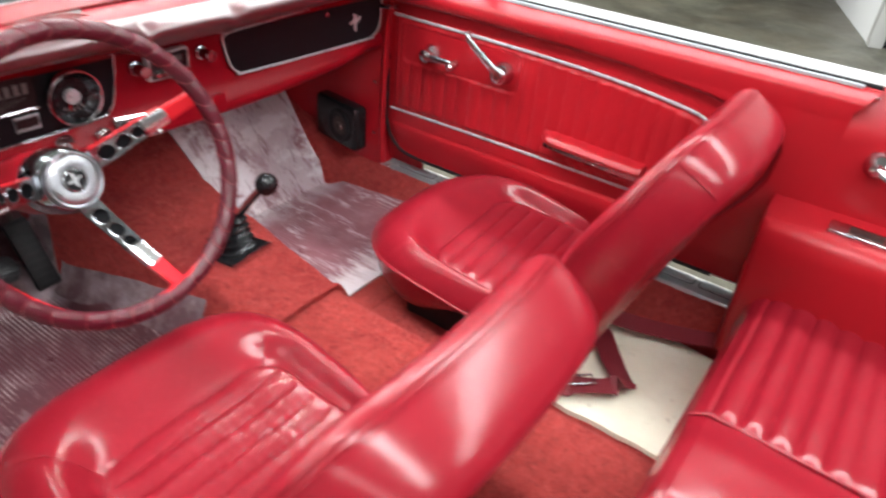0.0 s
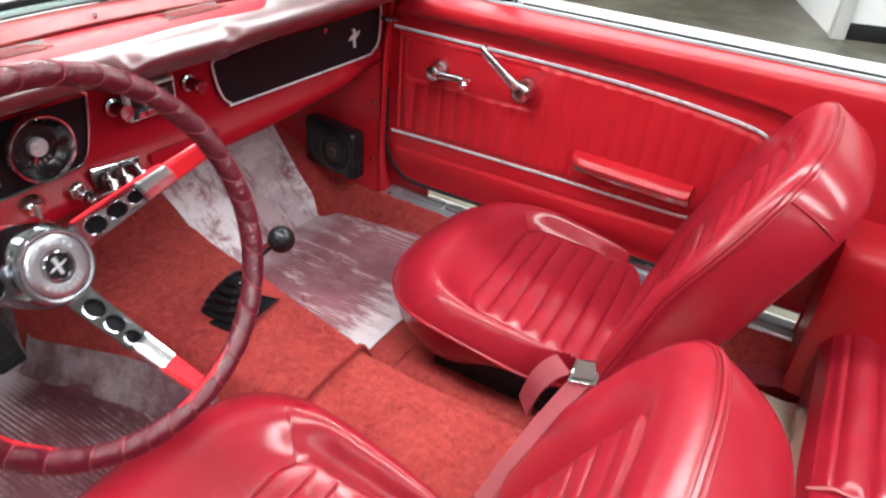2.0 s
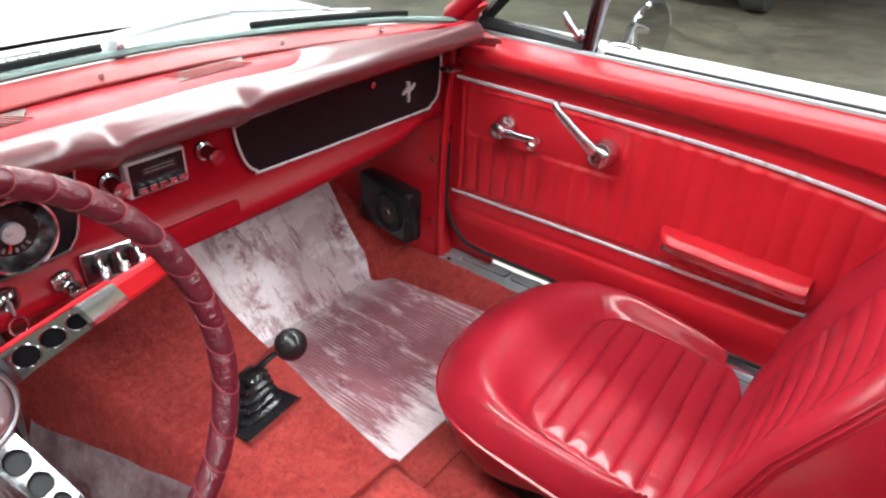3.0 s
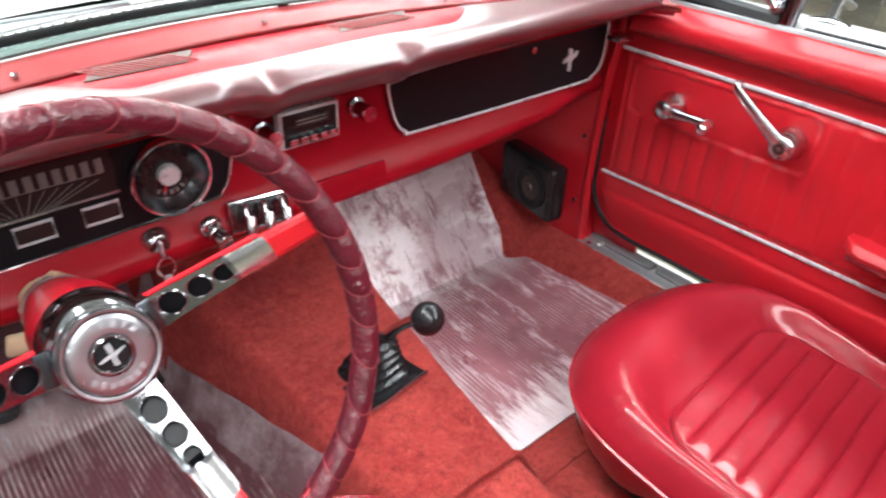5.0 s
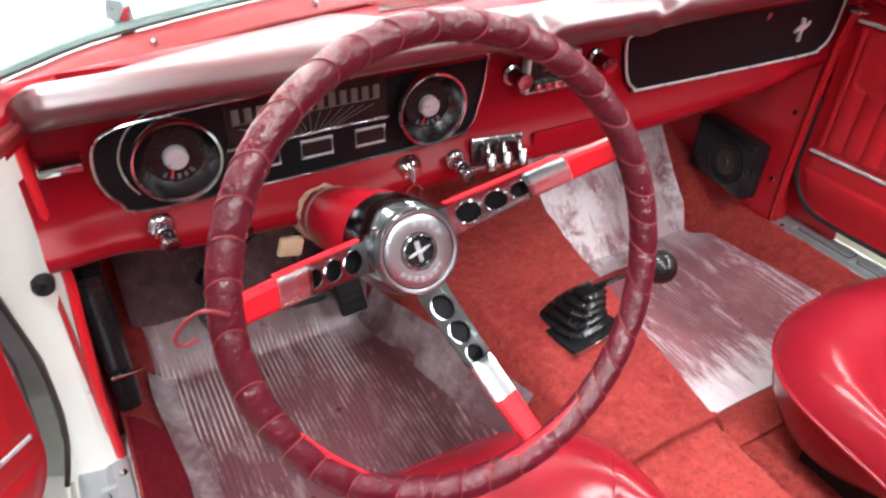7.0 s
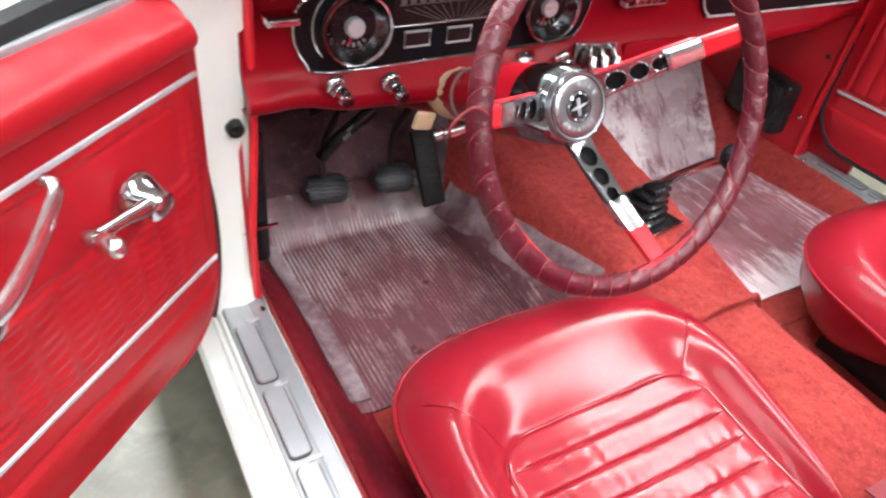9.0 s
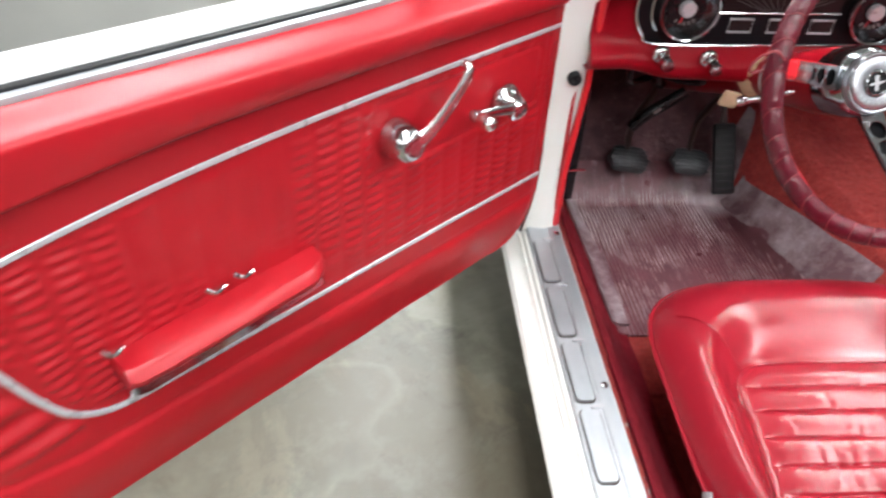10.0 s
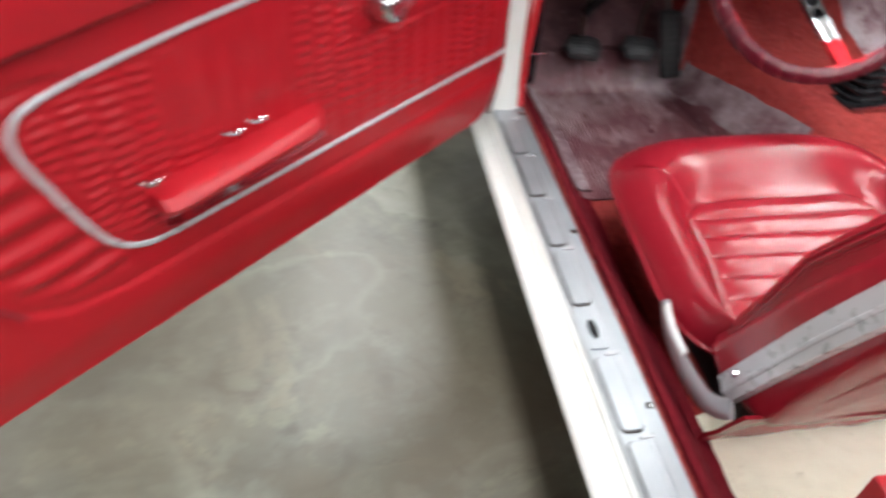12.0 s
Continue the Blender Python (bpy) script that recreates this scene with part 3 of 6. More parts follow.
def floor_mat(name, left, right, y0, y1, label, seed, mat, ribs_end, border=False):
    """Ribbed mat lying on the carpet; left and right give x at y."""
    nu, nv = 260, 90

    def f(u, v):
        y = y0 + (y1 - y0) * v
        a, b = left(y), right(y)
        x = a + (b - a) * u
        z = 0.0
        for k in (-0.012, 0.012):
            z += floor_z(x + k, y) / 2
        rib = 0.0014 * math.sin(2 * math.pi * x / RIB)
        worn = step(-0.25, 0.15, nz(x, y, seed, 5))
        plain = 1 - step(0.0, 0.03, y - ribs_end(x))
        edge = step(0.06, 0.05, u) + step(0.91, 0.93, u)
        return (x, y, z + 0.016 + rib * worn * plain * (1 - edge) + 0.005 * nz(x, y, seed + 2, 7) + 0.006 * edge * abs(nz(y, 0, seed, 10)))
    mt = thing(name, label, "car mat", (left(y0) / 2 + right(y0) / 2, y0, 0.3), "ribbed floor mats")
    part("sheet", sheet(f, nu, nv, (0, 0, -0.004)), mat, mt)
    if border:
        for edge_x, lo, w in ((right, -0.022, 0.034), (left, -0.012, 0.036)):
            def g(u, v):
                y = y0 + 0.02 + (min(y1, 0.82) - y0 - 0.04) * v
                x = edge_x(y) + lo + w * u + 0.006 * nz(y, 2, seed, 9)
                return (x, y, floor_z(x, y) + 0.024 + 0.004 * nz(x, y, seed, 20))
            part("border", sheet(g, 12, 40, (0, 0, -0.006)), BORDER, mt, "pale worn vinyl mat border")
    return mt


# ---- body shell ----
def cowl_y(x):
    return 0.757 - 0.36 * x * x - 0.035 * step(0.54, 0.68, abs(x))


def strip_y(x):
    """Rear edge of the windscreen strip, which sweeps back at the pillars."""
    return 0.698 - 0.30 * x * x - 0.08 * (max(0.0, abs(x) - 0.5) / 0.136) ** 2.5


def car_body():
    b = thing("convertible_car", "white convertible car body with red interior, top down", "car", (0, 0.4, 0))

    def hood(u, v):
        x = -0.62 + 1.24 * u
        y = 0.93 + 1.5 * v - 0.18 * x * x
        return (x, y, 0.955 - 0.05 * v * v - 0.08 * x * x - 0.05 * (abs(x) / 0.62) ** 6)
    part("hood", sheet(hood, 24, 20, (0, 0, -0.02)), WHITE, b, "white painted hood")

    def cowl(u, v):
        x = -0.62 + 1.24 * u
        y0 = cowl_y(x) + 0.02
        y1 = 0.925 - 0.18 * x * x
        return (x, y0 + (y1 - y0) * v, 0.918 + 0.012 * v - 0.05 * x * x)
    part("cowl_panel", sheet(cowl, 30, 8, (0, 0, -0.02)), WHITE, b)
    for sx in (-1, 1):
        def fender(u, v, sx=sx):
            w = math.pi / 2 * v
            return (sx * (0.63 + 0.225 * math.sin(w)), 0.66 + 1.85 * u, 0.55 + 0.33 * math.cos(w) + (0.02 if v == 0 else 0))
        part("front_fender", sheet(fender, 12, 10, (-sx * 0.02, 0, -0.01)), WHITE, b)
        part("front_fender", box(min(sx * 0.835, sx * 0.855), max(sx * 0.835, sx * 0.855), 0.66, 2.51, 0.3, 0.55, 0.006), WHITE, b)

        def quarter(u, v, sx=sx):
            w = math.pi / 2 * v
            return (sx * (0.74 + 0.12 * math.sin(w)), -0.56 - 1.5 * u, 0.80 + 0.1 * math.cos(w))
        part("quarter_panel", sheet(quarter, 10, 8, (-sx * 0.02, 0, -0.01)), WHITE, b)
        part("quarter_panel", box(min(sx * 0.84, sx * 0.86), max(sx * 0.84, sx * 0.86), -2.06, -0.56, 0.3, 0.8, 0.006), WHITE, b)
        # rocker: pale painted step beside the scuff plate
        prof = [(0.64, 0.25), (0.64, 0.372), (0.718, 0.372), (0.722, 0.362), (0.756, 0.358), (0.762, 0.35), (0.74, 0.30), (0.68, 0.17), (0.64, 0.17)]
        part("rocker", loft([[(sx * x, y, z) for x, z in prof] for y in (-0.56, -0.2, 0.2, 0.655)]), JAMB, b, "aged white painted door sill")
        part("sill_seam", tube([(sx * 0.727, -0.55, 0.366), (sx * 0.727, 0.6, 0.366)], 0.004, 8), JAMB, b)
    part("rear_deck", sheet(lambda u, v: (-0.74 + 1.48 * u, -1.25 - 0.9 * v, 0.9 - 0.06 * v - 0.05 * (2 * u - 1) ** 2), 10, 8, (0, 0, -0.03)), WHITE, b)
    part("tail_panel", box(-0.85, 0.85, -2.12, -2.06, 0.35, 0.84, 0.02), WHITE, b)
    part("bulkhead", box(-0.66, 0.66, -1.06, -1.02, 0.25, 0.86, 0.02), RED_PAINT, b)
    part("nose_panel", box(-0.85, 0.85, 2.42, 2.5, 0.3, 0.8, 0.03), WHITE, b)
    part("floor_pan", box(-0.64, 0.64, -1.05, 0.8, 0.2, 0.262, 0.01), DARK, b)
    part("firewall", box(-0.66, 0.66, 1.16, 1.2, 0.25, 0.9, 0.005), DARK, b)
    part("dash_underside", box(-0.64, 0.64, 0.66, 1.16, 0.80, 0.86, 0.01), DARK, b)
    for x, y in ((-0.74, 1.85), (0.74, 1.85), (-0.74, -1.1), (0.74, -1.1)):
        t = part("wheel", tyre_bm(axis_to((x, y, 0.32), (1, 0, 0)), 0.32, 0.18), TYRE, b, "black tyre")
        part("rim", lathe([(0.001, -0.07), (0.2, -0.07), (0.2, 0.07), (0.001, 0.07)], axis_to((x, y, 0.32), (1, 0, 0))), CHROME, t)
    # windscreen surround
    part("windscreen_strip", sheet(lambda u, v: (lambda x: (x, cowl_y(x) + 0.006 + (strip_y(x) - cowl_y(x) - 0.006) * v, 0.932 - 0.03 * x * x - 0.012 * v + 0.006 * math.sin(v * 3.1)))(-0.648 + 1.296 * u), 70, 6, (0, 0, -0.008)), FADED, b, "red painted windscreen base strip")
    edge = [(x, strip_y(x), 0.9225 - 0.03 * x * x) for x in [-0.646 + 1.292 * i / 60 for i in range(61)]]
    part("strip_bead", tube(edge, 0.0035, 8), FADED, b)
    rub = [(x, cowl_y(x) + 0.01, 0.939 - 0.03 * x * x) for x in [-0.655 + 1.31 * i / 40 for i in range(41)]]
    part("glass_seal", tube(rub, 0.006, 8, flat=((0, 1, 0), 1.6)), SEAL, b, "dark green-black rubber windscreen seal")
    for x in (-0.611, -0.496, -0.304, 0.007, 0.304, 0.496, 0.611):
        part("trim_screw", lathe([(0.0, 0.003), (0.003, 0.002), (0.0042, 0.0), (0.0042, -0.003)][::-1], axis_to((x, strip_y(x) + 0.012, 0.930 - 0.03 * x * x), (0, -0.25, 1)), 12), CHROME, b)

    def glass(u, v):
        x = (-0.64 + 1.28 * u) * (1 - 0.1 * v)
        return (x, cowl_y(x) + 0.012 - 0.42 * v, 0.94 - 0.03 * x * x + 0.4 * v)
    g = part("windscreen", sheet(glass, 20, 10, (0, 0.004, 0.003)), GLASS, b, "clear windscreen glass")
    g.visible_shadow = False
    for sx in (-1, 1):
        pil = [(sx * 0.655, 0.60, 0.93), (sx * 0.64, 0.42, 1.08), (sx * 0.60, 0.2, 1.27), (sx * 0.585, 0.14, 1.33)]
        part("windscreen_pillar", tube(smooth_path(pil, 6), 0.02, 10, flat=((1, 0, 0), 0.7)), RED_PAINT, b)
    part("windscreen_header", tube(smooth_path([(-0.585, 0.14, 1.33), (-0.3, 0.25, 1.355), (0, 0.29, 1.36), (0.3, 0.25, 1.355), (0.585, 0.14, 1.33)], 8), 0.02, 10), RED_PAINT, b)
    # hinge pillars and kick panels
    for sx in (-1, 1):
        rows = []
        for z, y, w in ((0.372, 0.605, 0.064), (0.42, 0.614, 0.050), (0.48, 0.619, 0.041), (0.57, 0.622, 0.040), (0.66, 0.616, 0.049), (0.74, 0.609, 0.060), (0.82, 0.60, 0.070), (0.9, 0.585, 0.078), (0.95, 0.56, 0.07)):
            xi = 0.658 - (0.014 * step(0.50, 0.68, z) if sx < 0 else 0.0)
            rows.append([(sx * xi, y, z), (sx * (0.658 + w * 0.3), y - 0.008, z), (sx * (0.658 + w), y, z), (sx * (0.664 + w), y + 0.05, z), (sx * xi, y + 0.05, z)])
        part("hinge_pillar", loft(rows), JAMB if sx < 0 else PANEL, b, "aged white door jamb with chipped paint" if sx < 0 else "red covered door pillar")
        part("pillar_inner", box(min(sx * 0.735, sx * 0.84), max(sx * 0.735, sx * 0.84), 0.655, 0.675, 0.36, 0.9, 0.004), PRIMER, b)
        part("jamb_seal", tube(smooth_path([(sx * 0.726, 0.598, 0.375), (sx * 0.707, 0.614, 0.45), (sx * 0.702, 0.619, 0.55), (sx * 0.711, 0.613, 0.66), (sx * 0.724, 0.602, 0.76), (sx * 0.738, 0.588, 0.87)], 6), 0.0035, 8), DARK, b, "thin dark rubber door seal")
        part("bumper_stop", lathe([(0.001, 0.002), (0.004, 0.003), (0.0055, 0.010), (0.009, 0.0105), (0.0115, 0.007), (0.012, 0.0), (0.012, -0.01)][::-1], axis_to((0.688, 0.606, 0.693) if sx > 0 else (-0.667, 0.603, 0.689), (0, -1, 0)), 20), RUBBER, b)

        if sx < 0:
            part("jamb_return", loft([[(-0.712 - k, 0.628, z), (-0.735 - k, 0.640, z), (-0.735 - k, 0.646, z), (-0.712 - k, 0.634, z)] for z, k in ((0.36, 0.016), (0.45, 0.0), (0.56, -0.006), (0.66, 0.003), (0.76, 0.014), (0.86, 0.026))]), ALU, b, "grey sheet metal return behind the seal")
            hg = part("door_hinge", box(-0.775, -0.735, 0.632, 0.650, 0.545, 0.625, 0.004), JAMB, b, "aged cream steel door hinge")
            part("hinge_pin", tube([(-0.742, 0.620, 0.535), (-0.742, 0.620, 0.64)], 0.008, 12), STEEL, hg)
            part("hinge_arm", box(-0.80, -0.742, 0.606, 0.624, 0.56, 0.585, 0.004), JAMB, hg)
            part("hinge_bolt", lathe([(0.009, 0), (0.009, 0.006), (0.001, 0.007)], axis_to((-0.756, 0.632, 0.60), (0, -1, 0)), 6), DARK, hg)
            part("hinge_spring", tube([(-0.752 + 0.011 * math.cos(0.9 * i), 0.618 + 0.011 * math.sin(0.9 * i), 0.49 + 0.0016 * i) for i in range(28)], 0.0025, 6), DARK, hg)

        def kick(u, v, sx=sx):
            y = 0.612 + 0.40 * u
            return (sx * (0.657 - 0.012 * step(0, 0.25, u) - 0.03 * step(0.5, 1, u)), y, 0.30 + 0.46 * v)
        part("kick_panel", sheet(kick, 14, 14, (sx * 0.006, 0, 0)), PANEL, b, "red kick panel below the dashboard")
        part("panel_edge", tube([(sx * 0.656, 0.607, 0.385), (sx * (0.656 if sx > 0 else 0.655), 0.61, 0.50), (sx * (0.656 if sx > 0 else 0.642), 0.606, 0.68), (sx * (0.656 if sx > 0 else 0.642), 0.603, 0.75), (sx * (0.654 if sx > 0 else 0.642), 0.58, 0.93)], 0.006, 8), RED_PLASTIC if sx < 0 else PANEL, b)
        if sx > 0:
            part("lower_corner_panel", box(0.698, 0.71, 0.49, 0.625, 0.384, 0.62, 0.004), PANEL, b, "red panel behind the closed door's rounded corner")
            part("windlace", tube(smooth_path([(0.664, 0.606, 0.375), (0.664, 0.612, 0.45), (0.664, 0.612, 0.6), (0.664, 0.605, 0.8), (0.662, 0.585, 0.925)], 6), 0.0095, 10), PANEL, b, "red vinyl windlace beside the closed door")
        for z in (0.47, 0.62):
            part("panel_screw", lathe([(0.005, -0.002), (0.005, 0.002), (0.001, 0.004)], axis_to((sx * 0.652, 0.632, z), (-sx, 0, 0)), 10), CHROME, b)
        # quarter trim
        def qtrim(u, v, sx=sx):
            z = 0.40 + 0.51 * v
            y0 = -0.413 - 0.055 * clampf((z - 0.5) / 0.37)
            y = y0 + (-1.095 - y0) * u
            return (sx * (0.65 + 0.05 * step(0.85, 1, v) + 0.006 * math.sin(v * 3)), y, z)
        part("quarter_trim", sheet(qtrim, 20, 16, (sx * 0.01, 0, 0)), PANEL, b, "red vinyl rear side panel")
        prof = [(0.66, 0.33), (0.545, 0.33), (0.535, 0.40), (0.525, 0.615), (0.527, 0.645), (0.54, 0.662), (0.56, 0.667), (0.66, 0.672)]
        rings = []
        for k, (y, q) in enumerate(((-0.418, 0.6), (-0.424, 0.9), (-0.44, 1.0), (-0.7, 1.0), (-1.0, 1.0))):
            rings.append([(sx * (0.66 - (0.66 - x) * q), y, z if z > 0.35 else 0.33) for x, z in prof])
        a = part("rear_armrest", loft(rings), PANEL, b, "red vinyl rear armrest moulded into the side panel")
        ash = part("ashtray", box(min(sx * 0.565, sx * 0.615), max(sx * 0.565, sx * 0.615), -0.64, -0.53, 0.666, 0.676, 0.004), CHROME, a, "chrome ashtray lid")
        part("ashtray_slot", box(min(sx * 0.574, sx * 0.604), max(sx * 0.574, sx * 0.604), -0.625, -0.565, 0.6755, 0.678, 0.001), DARK, a)
        kn = part("window_crank", lathe([(0.026, 0), (0.026, 0.008), (0.018, 0.02), (0.012, 0.03), (0.001, 0.032)], axis_to((sx * 0.655, -0.565, 0.785), (-sx, 0, 0)), 20), CHROME, b, "chrome quarter window crank")
        part("crank_arm", tube([(sx * 0.625, -0.565, 0.785), (sx * 0.62, -0.62, 0.76)], 0.006, 8), CHROME, b)
        part("belt_moulding", box(min(sx * 0.71, sx * 0.735), max(sx * 0.71, sx * 0.735), -1.1, -0.49, 0.905, 0.915, 0.003), CHROME, b)
    # cowl grille: dark slot panel with louvres
    gr = part("cowl_grille", sheet(lambda u, v: (lambda x: (x, cowl_y(x) + 0.060 + 0.066 * v, 0.930 - 0.05 * x * x))(-0.36 + 0.9 * u), 30, 2, (0, 0, -0.006)), DARK, b, "dark slotted cowl vent")
    for i in range(58):
        x = -0.355 + 0.885 * i / 57
        y = cowl_y(x) + 0.061
        z = 0.9305 - 0.05 * x * x
        part("louvre", loft([[(x - 0.0048, y, z - 0.003), (x + 0.0048, y, z - 0.003), (x + 0.0048, y, z + 0.002), (x - 0.0048, y, z + 0.002)], [(x + 0.0002, y + 0.06, z - 0.003), (x + 0.0098, y + 0.06, z - 0.003), (x + 0.0098, y + 0.06, z + 0.002), (x + 0.0002, y + 0.06, z + 0.002)]]), WHITE, gr)
    for (x0, y0), (x1, y1), bx in (((-0.517, 0.680), (-0.335, 0.782), 0.39), ((0.070, 0.775), (0.300, 0.812), 0.29)):
        ax = Vector((x1 - x0, y1 - y0, 0)).normalized()
        sd = Vector((-ax.y, ax.x, 0))
        rows = []
        for t, half, z in ((-0.06, 0.010, 0.944), (-0.03, 0.015, 0.958), (0.06, 0.017, 0.964), (0.5, 0.013, 0.964), (0.9, 0.008, 0.960), (1.0, 0.006, 0.957)):
            p = Vector((x0 + (x1 - x0) * t, y0 + (y1 - y0) * t, z))
            rows.append([p - sd * half - Vector((0, 0, 0.006)), p - sd * half * 0.85, p + sd * half * 0.85, p + sd * half - Vector((0, 0, 0.006))])
        w = part("wiper_arm", loft(rows), ALU, b, "flat silver wiper arm")
        part("wiper_spindle", lathe([(0.011, -0.03), (0.011, 0.010), (0.001, 0.012)], pose(x0, y0, 0.94), 14), CHROME, w)
        bl = [(x, cowl_y(x) + 0.020, 0.949 - 0.03 * x * x) for x in [x1 - 0.008 + bx * i / 10 for i in range(11)]]
        part("wiper_blade", tube(bl, 0.0045, 8, flat=((0, 0, 1), 1.4)), RUBBER, w, "black wiper blade")
        part("blade_frame", tube([(x, y + 0.012, z + 0.010 - 0.004 * abs(i - 5) / 5) for i, (x, y, z) in enumerate(bl)][1:9], 0.0022, 6), STEEL, w, "thin steel blade frame")
        part("blade_link", tube([(x1, y1, 0.957), (x1 + bx * 0.5, cowl_y(x1 + bx * 0.5) + 0.030, 0.962 - 0.03 * (x1 + bx * 0.5) ** 2)], 0.003, 6), ALU, w)
    return b


def scuff_plate(sx):
    p = thing("scuff_plate", "worn ribbed aluminium door sill scuff plate", "sill plate", (sx * 0.685, 0.05, 0.375), "door sill plates")

    def f(u, v):
        x = 0.643 + 0.073 * u
        z = 0.381 - 0.014 * step(0.93, 1.0, u) - 0.016 * step(0.1, 0.0, u)
        z += 0.0014 * math.exp(-((u - 0.42) / 0.03) ** 2) - 0.001 * step(0.44, 0.50, u)
        return (sx * x, -0.52 + 1.125 * v, z + 0.0004 * nz(x, v, 3, 25))
    part("plate", sheet(f, 60, 40, (0, 0, -0.004)), ALU, p)

    def lozenge(y0, y1, x0=0.679, x1=0.7065, r=0.008):
        pts = []
        for cx, cy, a0 in ((x1 - r, y1 - r, 0), (x0 + r, y1 - r, 90), (x0 + r, y0 + r, 180), (x1 - r, y0 + r, 270)):
            pts += [(cx + r * math.cos(radians(a0 + 22.5 * i)), cy + r * math.sin(radians(a0 + 22.5 * i))) for i in range(5)]
        return pts
    put = lambda u, v, w: (sx * u, v, 0.380 + w)
    y, k = 0.555, 0
    while y > -0.45:
        if k == 4:
            e = part("badge", slab(lozenge(y - 0.07, y, 0.680, 0.706, 0.004), put, -0.001, 0.0042), ALU, p)
            part("badge_oval", lathe([(0.010, 0), (0.010, 0.002), (0.001, 0.0022)], pose(sx * 0.693, y - 0.035, 0.3838) @ Matrix.Diagonal((0.62, 1.8, 1, 1)), 24), BLACK, e)
            y -= 0.086
        else:
            rp = part("raised_pad", slab(lozenge(y - 0.118, y), put, -0.001, 0.0052), ALU, p)
            # thin dark tube drawn round each pad's foot
            part("dark_outline", tube([put(a, b, 0.0012) for a, b in lozenge(y - 0.1195, y + 0.0015, 0.6778, 0.7077, 0.0088)], 0.0011, 6, True), DARK, rp, "dark outline round the raised pad")
            part("tread_notch", slab(lozenge(y + 0.004, y + 0.011, 0.668, 0.688, 0.003), put, -0.001, 0.0034), STEEL, p)
            y -= 0.134
        k += 1
    for yy in (0.58, 0.2, -0.15, -0.48):
        part("screw", lathe([(0.006, 0), (0.005, 0.002), (0.001, 0.003)], pose(sx * 0.658, yy, 0.3815), 12), CHROME, p)
    return p


# ---- dashboard ----
def pad_drop(x):
    """How far the pad's lip hangs down: deep over the radio, shallow over dials and glovebox."""
    a = step(-0.16, -0.085, x) * (1 - 0.45 * step(0.06, 0.13, x) - 0.55 * step(0.13, 0.36, x))
    return a


def along(prof, v, soft=0.03):
    """A place on a softened profile of (y, z) corners."""
    y = z = 0.0
    for d in (-1, -0.5, 0, 0.5, 1):
        k = clampf(v + d * soft) * (len(prof) - 1)
        i = min(int(k), len(prof) - 2)
        t = k - i
        y += (prof[i][0] * (1 - t) + prof[i + 1][0] * t) / 5
        z += (prof[i][1] * (1 - t) + prof[i + 1][1] * t) / 5
    return y, z


